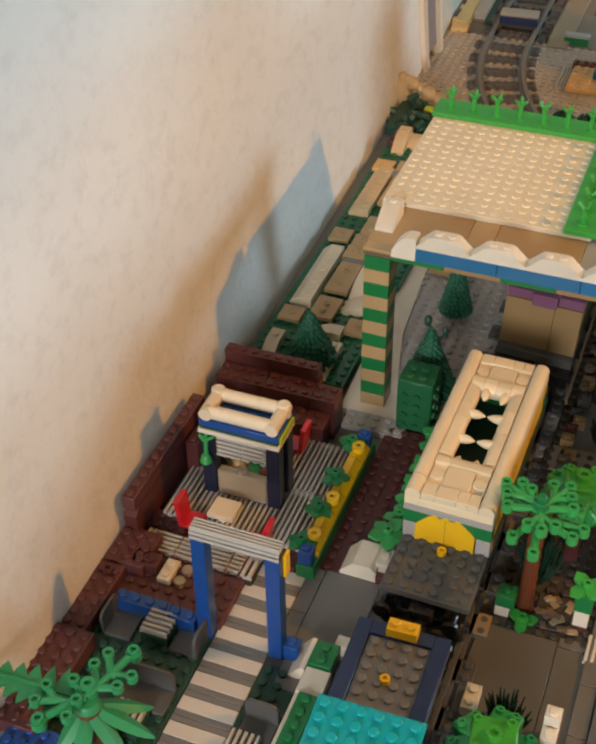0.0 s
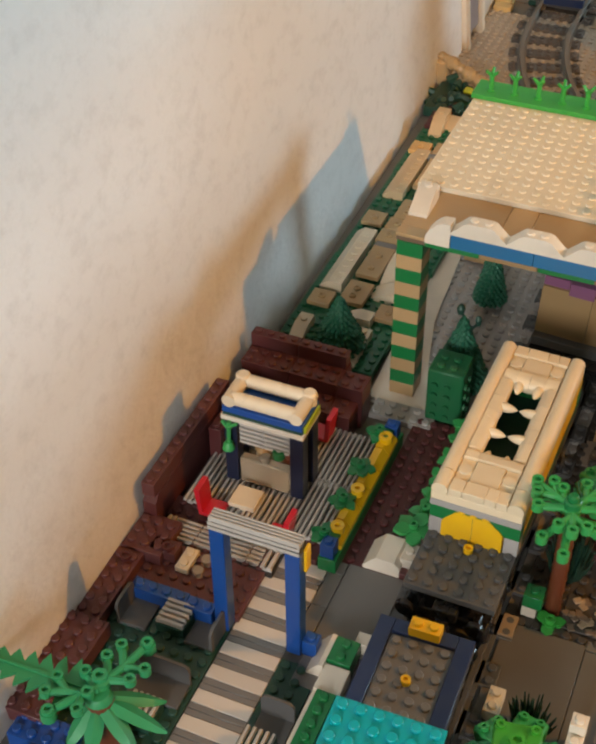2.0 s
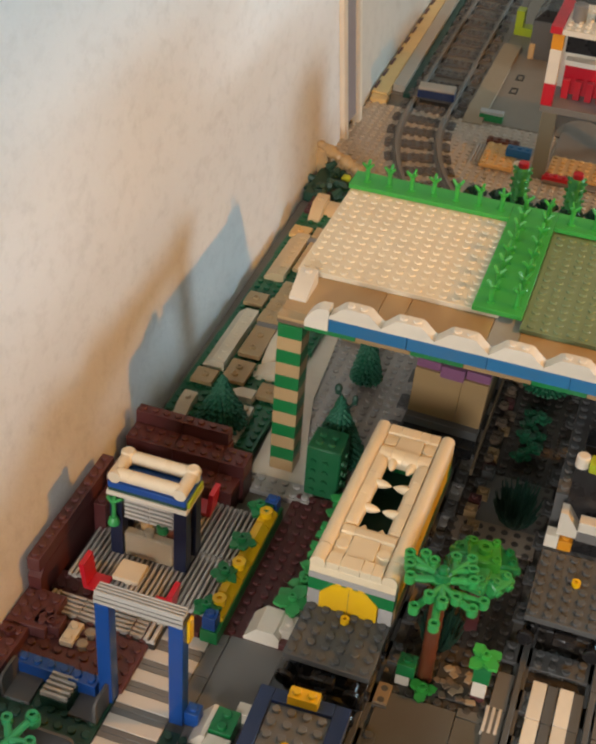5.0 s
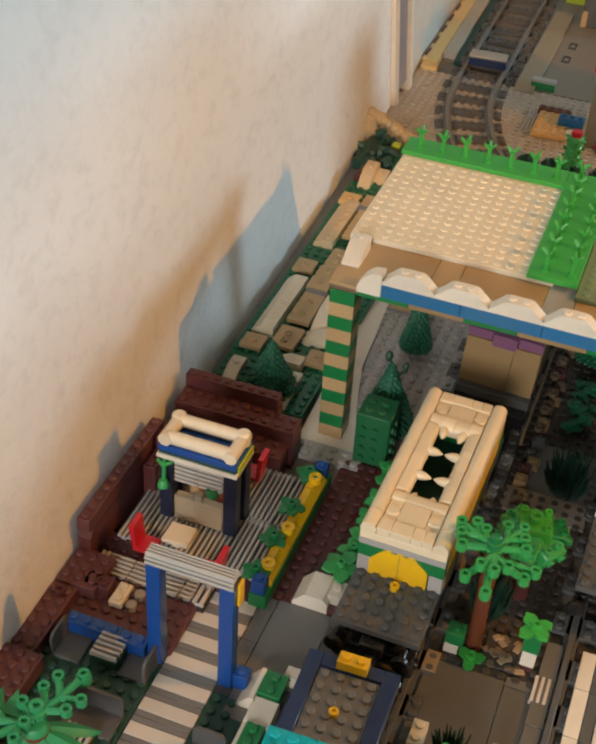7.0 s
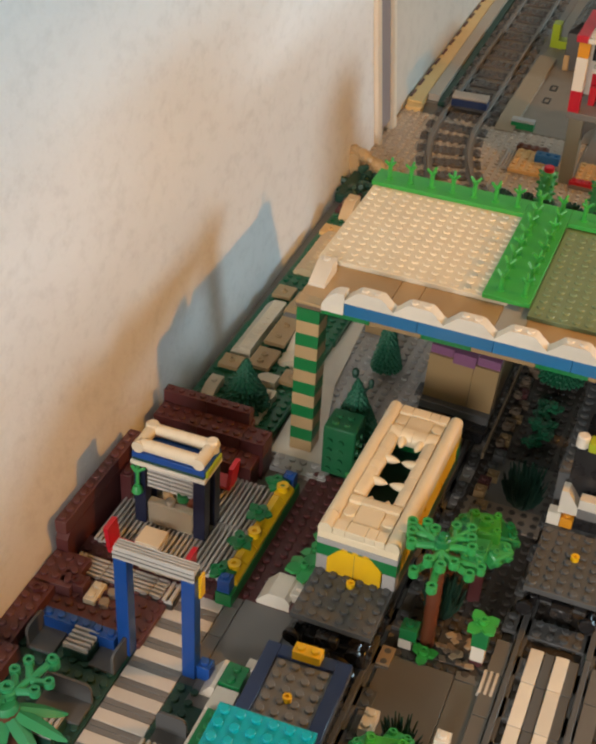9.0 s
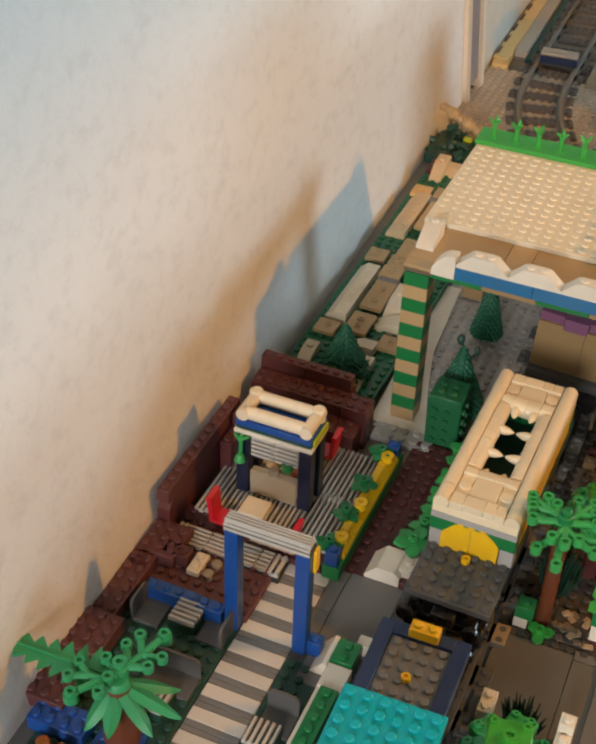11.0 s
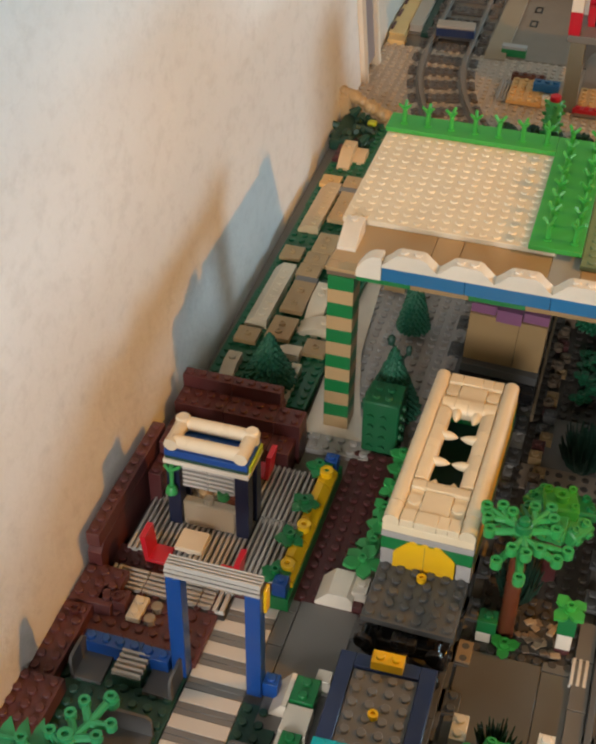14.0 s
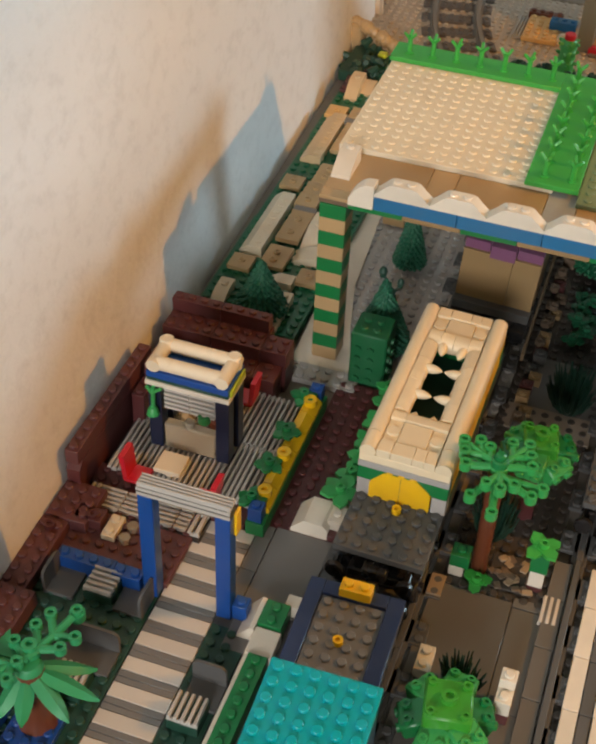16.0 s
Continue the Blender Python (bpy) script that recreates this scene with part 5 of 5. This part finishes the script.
# ---- rock garden between wall and bridge ----
def slope_block(parent, x, y, z, w, d, h, mat, lip=0.3, studs=0, along='y', name="slope_brick"):
    """A curved slope: low at its front edge, full height at the back."""
    prof = [(0, 0), (0, lip), (d * 0.25, lip + (h - lip) * 0.6), (d * 0.5, h), (d, h), (d, 0)]
    mb = MB().prism(prof, 0, w, 'x')
    for k in range(studs):
        mb.stud(w / 2, d * 0.5 + 0.5 + k * 0.95, h - 0.01)
    m = Matrix.Translation((x * S, y * S, z * S))
    if along == '-y':
        m = Matrix.Translation(((x + w) * S, (y + d) * S, z * S)) @ Matrix.Rotation(math.pi, 4, 'Z')
    if along == 'x':
        m = Matrix.Translation(((x + d) * S, y * S, z * S)) @ Matrix.Rotation(radians(90), 4, 'Z')
    if along == '-x':
        m = Matrix.Translation((x * S, (y + w) * S, z * S)) @ Matrix.Rotation(radians(-90), 4, 'Z')
    return part(name, mb, mat, parent, "", m)


def jumper(parent, x, y, z, w, d, mat, spots):
    mb = MB().box(0.012, 0.012, 0, w - 0.012, d - 0.012, 0.42, 0.035)
    for sx, sy in spots:
        mb.ring(sx, sy, 0.4, 0.62, 0.32, 0.16)
    return part("jumper_plate", mb, mat, parent, "", Matrix.Translation((x * S, y * S, z * S)))


def rock_garden():
    baseplate("garden_plate", -10.53, 0.7, 9, 15, GARDEN, "green studded plate in the rock garden", 0.2, 0.8)
    baseplate("garden_plate", -10.4, 15.75, 9, 15, GARDEN, "green studded plate in the rock garden", 0.2, 0.8)
    baseplate("garden_plate", -10.5, 30.8, 8, 19, GARDEN, "green studded plate in the rock garden", 0.2, 0.8)
    g = thing("rock_bed", "tan and white blocks laid out as rocks", "rocks", 0, 0, 1.0)
    jumper(g, -9.85, 7.15, 0.2, 2, 2, TAN, [(1, 1)])
    jumper(g, -9.93, 20.36, 0.2, 2, 2.1, TAN, [(1, 1)])
    jumper(g, -7.38, 8.14, 0.3, 2.2, 3.2, TAN, [(1, 0.9), (1, 2.0)])
    jumper(g, -7.27, 12.01, 0.5, 2.1, 4.7, TAN, [(1, 1.2), (1, 3.2)])
    tile(g, -7.34, 16.73, 0.4, 2.1, 0.9, MGREY)
    jumper(g, -7.56, 17.68, 0.4, 2.1, 2.0, TAN, [(1, 1)])
    jumper(g, -7.47, 19.72, 0.4, 2.1, 2.0, TAN, [(1, 1)])
    jumper(g, -7.3, 21.74, 0.4, 2.1, 3.4, TAN, [(1, 1), (1, 2.4)])
    jumper(g, -5.35, 19.75, 0.4, 2.1, 2.2, TAN, [(1, 1.1)])
    jumper(g, -5.14, 21.88, 0.4, 2.4, 3.4, TAN, [(1, 1), (1.2, 2.6)])
    jumper(g, -3.78, 7.01, 0.2, 2, 2.1, TAN, [(1, 1)])
    # white rocks
    mb = MB().prism([(0, 0), (0, 0.35), (0.8, 1.0), (2.0, 1.0), (2.0, 0)], 0, 9.0, 'y')
    for i in range(8):
        mb.cyl(1.4, 0.8 + i, 0.99, 1.1, 0.3, 10)
    part("white_rock", mb, CREAM, g, "", Matrix.Translation((-9.75 * S, 9.9 * S, 0)))
    slope_block(g, -9.45, 2.36, 0, 1.2, 2.8, 0.9, CREAM, 0.2, 1)
    slope_block(g, -4.28, 0.91, 0, 1.2, 4.2, 0.9, CREAM, 0.2, 2)
    slope_block(g, -6.31, 6.1, 0.0, 1.3, 2.6, 0.9, CREAM, 0.1, 0, '-x')
    slope_block(g, -5.26, 10, 0.0, 2.0, 3.8, 1.0, CREAM, 0.1, 2, '-x')
    slope_block(g, -5.04, 12.14, 0.0, 1.6, 4.6, 1.1, CREAM, 0.2, 2)
    # farther group
    jumper(g, -10.08, 34.06, 0.3, 2, 2.1, YTAN, [(1, 1)])
    mb = MB().prism([(0, 0), (0, 0.35), (0.8, 0.9), (2.0, 0.9), (2.0, 0)], 0, 8.6, 'y')
    for i in range(8):
        mb.cyl(1.4, 0.7 + i, 0.89, 1.0, 0.3, 10)
    part("tan_rock", mb, PTAN, g, "", Matrix.Translation((-9.75 * S, 25.8 * S, 0)))
    jumper(g, -7.42, 27.6, 0.4, 2.0, 5.6, TAN, [(1, 1.2), (1, 3.4)])
    tile(g, -7.85, 33.17, 0.4, 2.0, 0.9, MGREY)
    jumper(g, -7.69, 34.12, 0.4, 2.0, 2.2, TAN, [(1, 1)])
    slope_block(g, -9.45, 38.56, 0.0, 1.3, 3.6, 1.6, PTAN, 0.3, 1)
    slope_block(g, -8.16, 40.16, 0.0, 1.2, 2.2, 0.8, PTAN, 0.2, 0)
    baseplate("garden_plate", -10.37, 39.99, 2, 6, BROWN, "small brown studded plate by the wall", 1.0, 0.4)


rock_garden()


def craggy_rock():
    g = thing("rock_arch", "lumpy tan rock leaning over dark foliage", "rock", -10.12, 48.14, 0.3)
    rnd = random.Random(4)
    for k in range(14):
        u = k / 13
        x, y, z = -2.0 + 6.0 * u, 3.0 - 1.5 * u, 3.4 - 2.0 * u
        a = rnd.uniform(0, 60)
        m = Matrix.Translation((x, y, z)) @ Euler((radians(a), radians(a * 0.7), radians(a * 1.3))).to_matrix().to_4x4()
        q = rnd.uniform(0.5, 0.72)
        part("boulder", MB().box(-q, -q, -q, q, q, q, 0.35, m), TAN, g)
    part("rock_foot", MB().box(-2.6, 2.2, 0, -1.0, 4.2, 3.2, 0.3), TAN, g)
    part("rock_foot", MB().box(3.0, 0.8, 0, 4.4, 2.4, 1.2, 0.3), TAN, g)
    mb = MB()
    for k in range(34):
        x, y, z = rnd.uniform(-1.6, 2.2), rnd.uniform(-4.6, 1.8), rnd.uniform(0.7, 2.0)
        a = rnd.uniform(0, 6.28)
        mb.rod((x, y, z - 0.4), (x + 0.9 * math.cos(a), y + 0.9 * math.sin(a), z + rnd.uniform(0, 0.3)), 0.6, 7, 0.3)
    mb.box(-1.6, -4.6, 0, 2.2, 1.8, 1.2, 0.2)
    part("foliage", mb, DGREEN, g)
    part("yellow_leaf", MB().box(1.6, -0.8, 1.4, 2.6, 0.2, 1.9, 0.15), LIME, g)


craggy_rock()


# ---- planting along the coach ----
g = thing("kerb", "low white kerb with green leaf plants along the coach", "kerb", 6.8, -15.01, 0.4)
part("kerb_stone", MB().box(0.5, 0, 0, 1.4, 15, 0.7, 0.05), WHITE, g)
part("hedge_strip", MB().box(1.42, 1.2, 0, 2.3, 15.4, 1.5, 0.06), DGREEN, g, "dark green strip")
for k, (x, y, z, r) in enumerate(((0.4, 0.5, 1.3, 1.5), (0.6, 2.6, 1.0, 1.2), (0.9, 4.3, 1.2, 1.2), (0.6, 6.2, 0.9, 1.1), (0.8, 8.3, 1.0, 1.2), (0.9, 10.3, 1.0, 1.2), (0.6, 12.0, 1.0, 1.1))):
    leaf_flower(g, x, y, z + 0.2, r, LGREEN, 17 * k, 4 if k % 2 else 5, "leaf_plant")


def leaf_lump(x, y, z, label, scale=1.0, rz=0, trunk=0.0):
    """A leafy shrub of stacked green leaf blocks with hollow studs."""
    g = thing("shrub", label, "shrub", x, y, z, rz)
    if trunk:
        part("trunk", MB().box(-0.5, -0.5, 0, 0.5, 0.5, trunk, 0.05), DRED, g)
    s_ = scale
    top = MB().box(-1.4 * s_, -1.4 * s_, trunk + 0.9, 1.4 * s_, 1.4 * s_, trunk + 2.2, 0.14)
    top.ring(0, 0, trunk + 2.2, trunk + 2.6, 0.5, 0.25)
    for a in (-1, 1):
        for c in (-1, 1):
            top.ring(a * 1.0 * s_, c * 1.0 * s_, trunk + 2.15, trunk + 2.4, 0.3, 0.14)
    part("leaf_block", top, LEAFY, g, "bright green leaf block")
    rnd = random.Random(int(x * 13))
    for k in range(6):
        a = 2 * math.pi * k / 6 + 0.2
        cx, cy, cz = 1.75 * s_ * math.cos(a), 1.75 * s_ * math.sin(a), trunk + rnd.uniform(-0.1, 0.5)
        m = Matrix.Translation((cx, cy, cz)) @ Matrix.Rotation(a, 4, 'Z') @ Matrix.Rotation(radians(18), 4, 'Y')
        mb = MB().box(-0.9, -0.95, -0.2, 0.8, 0.95, 1.1, 0.14, m)
        for b_ in (-0.5, 0.5):
            mb.ring(0.2, b_, 1.1, 1.35, 0.3, 0.14, m=m)
            mb.cyl(0, 0, 0, 0.3, 0.3, 10, m=m @ Matrix.Translation((0.7, b_, 0.55)) @ Matrix.Rotation(radians(90), 4, 'Y'))
        part("leaf_block", mb, LGREEN if k % 3 else GREEN, g)
    return g


leaf_lump(19.46, -10.64, 0.3, "green leafy shrub tree on a dark red trunk", 0.8, 12, 5.5)
leaf_lump(18.41, -29.62, 0.4, "bright green leafy shrub beside the road", 1.0, 10, 1.5)

g = thing("white_post", "cream two-stud block standing on the road edge", "block", 15.63, -26.33, 0.45)
brick(g, 0, 0, 0, 1, 2, 0.9, CREAM)
g = thing("white_post", "white stacked block on a brown foot", "block", 20.81, -27.73, 0.45)
brick(g, 0, 0, 0, 1, 2, 0.9, BROWN, False)
brick(g, 0, 0, 0.9, 1, 2, 1.2, WHITE)
brick(g, 0, 1, 2.1, 1, 1, 0.8, WHITE)
g = thing("road_stub", "small tan tile at the road edge by the coach", "tile", 14.79, -19.91, 0.45)
tile(g, 0, 0, 0, 1.0, 1.8, SAND, 0.3)
g = thing("pebble_bed", "loose sandy pebbles at the foot of the palm", "pebbles", 18.29, -17.66, 0.3)
rnd = random.Random(21)
for k in range(26):
    a, w, q = rnd.uniform(0, 6.28), rnd.uniform(0.2, 0.42), rnd.uniform(0.08, 0.2)
    m = Matrix.Translation((rnd.uniform(0.1, 2.9) * S, rnd.uniform(0.1, 2.7) * S, 0.18 * S)) @ Matrix.Rotation(a, 4, 'Z')
    part("pebble", MB().box(-w, -0.24, 0, w, 0.24, q, 0.07), rnd.choice((SAND, DTAN, DTAN, SAND)), g, "", m)
part("bed", MB().box(0, 0, 0, 3, 3, 0.18, 0.03), DBROWN, g)
g = thing("leaf_sprig", "small bright green sprig on the ground", "sprig", 17.69, -17.65, 0.3)
leaf_flower(g, 0, 0, 0.1, 1.1, BGREEN, 30, 3, "leaf")
g = thing("creeper", "dark teal leafy plant lying in the shade under the bridge", "plant", 19.86, 9.24, 0.3)
for k in range(7):
    leaf_flower(g, -0.5 + 0.9 * (k % 2), 0.95 * k, 0.3 + 0.35 * (k % 3), 0.95, GARDEN, 40 * k, 4, "leaf")
g = thing("path_tile", "smooth dark brown path tiles crossing below the bridge", "path")
tile(g, 15.96, -2.33, 0.1, 6.6, 2.8, FARROAD, 0.36)
tile(g, 17.13, 0.48, 0.1, 3.2, 6.0, ROAD, 0.32)
tile(g, 20.39, 0.47, 0.1, 2.4, 6.0, ROAD, 0.3)
g = thing("step_plate", "light grey studded step in front of the pillar foot", "plate", -0.35, -3.07, 0.0)
brick(g, 0, 0, 0, 5, 2, 0.5, LGREY)

# clutter along the track under the bridge
rnd = random.Random(8)
g = thing("ballast_edge", "row of small tan and brown bricks beside the rails", "bricks", 16.48, -12.16, 0.3)
for k in range(26):
    pale = 1.25 * k > 17
    mat = rnd.choice((DTAN, DTAN, OCHRE, BROWN, DGREY) if pale else (DTAN, BROWN, DTAN, DGREY, OCHRE))
    brick(g, rnd.uniform(-0.1, 0.5), 1.25 * k + rnd.uniform(-0.15, 0.15), 0, 1, 1, rnd.choice((0.4, 0.8, 1.0)), mat)
    if pale and k % 2:
        part("ring_stud", MB().ring(rnd.uniform(0.3, 0.9), 1.25 * k + 0.5, 0.9, 1.3, 0.4, 0.2), DTAN, g)
part("edge_strip", MB().box(-0.62, 17.2, 0.45, -0.4, 33, 1.15, 0.03), SAND, g, "thin sandy edge strip")


# ---- far end of the layout ----
def far_end():
    sl = lambda y: -0.026 * (y - 77)
    g = thing("ledge", "yellow varnished wooden batten along the wall foot", "batten")
    part("board", MB().prism([(wx(74) + 0.15, 74), (-10.57 + sl(74), 74), (-10.57 + sl(250), 250), (wx(250) + 0.15, 250)], 0, 1.0, 'z'), WOOD, g)
    part("end_block", MB().box(-12.3, 72.3, 0, -10.1, 74.0, 0.8, 0.1), WOOD, g)
    for k in range(16):
        y = 75 + 4.1 * k
        part("nail_strip", MB().box(wx(y) + 0.2, y, 1.0, wx(y) + 0.5, y + 2.3, 1.16, 0.03), BROWN, g)
    g = thing("platform_edge", "long pale grey platform edge beside the far track", "platform")
    part("stone", MB().prism([(-10.47 + sl(77), 77), (-8.87 + sl(77), 77), (-8.87 + sl(250), 250), (-10.47 + sl(250), 250)], 0, 1.1, 'z'), DUST, g)
    part("base", MB().prism([(-8.82 + sl(76), 76), (-7.9 + sl(76), 76), (-7.9 + sl(250), 250), (-8.82 + sl(250), 250)], 0, 0.6, 'z'), DGREEN, g)
    g = thing("track_box", "blue box with pale slatted lid lying across the rails", "box", -6.63, 74.51, 1.1, 4)
    brick(g, 0, 0, 0, 4.8, 2, 1.0, NAVY, False, "body")
    lid = part("lid", MB().box(0.02, 0.02, 1.0, 4.78, 1.98, 1.1, 0.02), DUSTD, g)
    slat = MB().box(0.04, 0.06, 1.1, 4.76, 0.28, 1.4, 0.03).mesh("slat", DUST)
    for k in range(5):
        part("slat", slat, DUST, lid, "", Matrix.Translation((0, 0.41 * k * S, 0)))
    g = thing("ramp", "dusty tan ramp beside the far track", "ramp", 0.1, 71.6, 0.3, 0)
    part("slope", MB().prism([(0, 0), (0, 0.15), (2.0, 0.55), (27, 0.55), (27, 0)], 0, 2.5, 'x'), RAMP, g)
    g = thing("step_block", "pale tile on a green block at the ramp foot", "block", 1.92, 73.05, 0.3)
    brick(g, 0, 0, 0, 3, 1.2, 0.9, GREEN, False)
    tile(g, 0, 0.1, 0.9, 3, 1, LGREY)
    for y in (82.9, 87.6):
        solid("road_slot", MB().box(3.9, y, 0.3, 4.12, y + 2, 0.37, 0.01).box(4.68, y, 0.3, 4.9, y + 2, 0.37, 0.01).box(4.12, y, 0.3, 4.68, y + 0.3, 0.37, 0.01)
              .box(4.12, y + 1.7, 0.3, 4.68, y + 2, 0.37, 0.01), SLOTS, "dark slot frame in the far road", "tile")
    g = thing("lime_post", "lime green corner block beside the far track", "block", 0.46, 103.79, 0.3)
    brick(g, 0, 0, 0, 3, 2, 1.2, LIME, False)
    brick(g, 0, 0, 1.2, 1.2, 2, 2.4, LIME, False)
    g = thing("dark_hall", "dark grey hall with a sloping front behind the shop", "building", 3.96, 96.03, 0.3)
    part("wall", MB().box(0, 0, 0, 9, 14, 5.5, 0.1), DGREY, g)
    part("roof", MB().prism([(0, 5.5), (9, 5.5), (7.5, 7.2), (1.5, 7.2)], 0, 14, 'y'), BLACK, g)
    part("edge", MB().box(0, -0.4, 0, 0.8, 14, 2.2, 0.1), TAN, g)

    # raised snack shop
    g = thing("shop", "raised toy shop with red and white posts and studded roof", "shop", 10.43, 60.45, 0.2)
    for x, y in ((0.4, 0), (7.4, 9)):
        part("pier", MB().box(x, y, 0, x + 1.7, y + 2, 8.4, 0.05), PIER, g, "greenish grey pier")
    part("floor_slab", MB().box(0, 0, 8.4, 9.4, 12, 9.2, 0.05), MGREY, g)
    pts = [(2.1, 8.4)] + [(5.4 + 3.2 * math.cos(radians(a)), 5.6 + 2.6 * math.sin(radians(a))) for a in range(180, -1, -20)] + [(8.8, 8.4)]
    part("arch", MB().prism(pts, 0.2, 1.6, 'y'), DGREY, g, "dark grey arch")
    part("paving", MB().box(2, -1.0, 0.1, 9.2, 34, 0.36, 0.02), DUSTD, g)
    part("marking", MB().box(4.3, 1.5, 0.36, 5.3, 5, 0.42, 0.01), WHITE, g)
    z = 9.2
    for x in (0.0, 8.0):
        for h, mat in ((2.6, RED), (4.0, WHITE), (1.9, ORANGE)):
            brick(g, x, 0, z, 1.3, 1.3, h, mat, False, "post_brick")
            z += h
        z = 9.2
    part("back_wall", MB().box(0, 6, 9.2, 9.4, 7, 17.5, 0.05), WHITE, g)
    part("counter", MB().box(1.6, 4.4, 9.2, 7.0, 5.6, 12.6, 0.05), RED, g, "red counter")
    part("counter_top", MB().box(1.5, 4.2, 12.6, 7.1, 5.7, 13.2, 0.05), WHITE, g)
    for k in range(4):
        brick(g, 1.8 + 1.35 * k, 2.9, 9.2, 0.8, 0.8, 2.2, RED, True, "stool")
    part("cabinet", MB().box(6.4, 0.3, 9.2, 7.9, 1.9, 12.5, 0.08), NAVY, g)
    part("window_band", MB().box(1.3, 4.0, 14.2, 9.0, 4.4, 16.8, 0.05), BLACK, g)
    part("roof_edge", MB().box(1.0, -0.4, 17.7, 9.5, 0.88, 18.3, 0.05).studs(1.0, -0.3, 8, 1, 18.3, 8), WHITE, g)
    part("roof", MB().box(1.0, 0.9, 17.7, 9.5, 9, 18.3, 0.05).studs(1.0, 1.0, 8, 7, 18.3, 8), WHITE, g)
    part("roof_edge", MB().box(-0.3, -0.4, 17.7, 0.98, 9, 18.5, 0.05), RED, g)
    part("vent", MB().cyl(2.2, 3, 18.3, 20.3, 0.8, 12, cap=0.1).cyl(4.5, 4, 18.3, 19.6, 0.7, 12, cap=0.1), MGREY, g)

    # clutter in front of the shop
    g = thing("yard_plate", "tan studded plate with a blue brick in the yard", "plate", 4.6, 60.3, 0.4)
    brick(g, 0, 0, 0, 4, 6, 0.5, YTAN)
    brick(g, -0.3, 6, 0, 4, 1, 0.8, TRUNK)
    grille(g, -1.2, 0.4, 0, 1.1, 5, LGREY, 'y')
    brick(g, 2.6, 3.0, 0.5, 3, 1.4, 1.0, MBLUE)
    brick(g, 4.0, 0.6, 0.0, 1, 1, 0.9, WHITE)
    g = thing("yard_plate", "tan studded plate with a red edge in the yard", "plate", 12.54, 60.02, 0.4)
    brick(g, 0, 1, 0, 7, 5, 0.5, YTAN)
    brick(g, -0.3, 0, 0, 5, 1, 0.6, RED)
    for x in (10.8, 16.8):
        g = thing("flower_column", "green leafy column topped with a red stud", "flower", x, 52.0, 0.2, 0, "flower columns")
        mb = MB()
        for k in range(5):
            mb.cyl(0, 0, 1.1 * k, 1.1 * k + 1.0, 0.95, 12, 0.8, cap=0.15)
            for a in range(6):
                u = radians(60 * a + 25 * k)
                mb.rod((0.6 * math.cos(u), 0.6 * math.sin(u), 1.1 * k + 0.5), (1.2 * math.cos(u), 1.2 * math.sin(u), 1.1 * k + 0.7), 0.26, 6, 0.15)
        part("leaf_column", mb, LGREEN, g)
        part("red_stud", MB().cyl(0, 0, 5.4, 6.0, 0.6, 12, cap=0.1), RED, g)
    for k in range(7):
        x = 6.1 + 2.7 * k
        g = thing("low_shrub", "dark green toy shrub behind the bridge", "shrub", x, 51.5 + 0.4 * (k % 2), 0.2, 0, "shrub row")
        mb = MB()
        rr = random.Random(k)
        for q in range(34):
            a, e = rr.uniform(0, 6.28), rr.uniform(0.1, 1.3)
            mb.rod((0, 0, 0.6), (1.5 * math.cos(a) * math.cos(e), 1.5 * math.sin(a) * math.cos(e), 0.5 + 1.7 * math.sin(e)), 0.34, 5, 0.2)
        part("foliage", mb, DGREEN, g)


far_end()
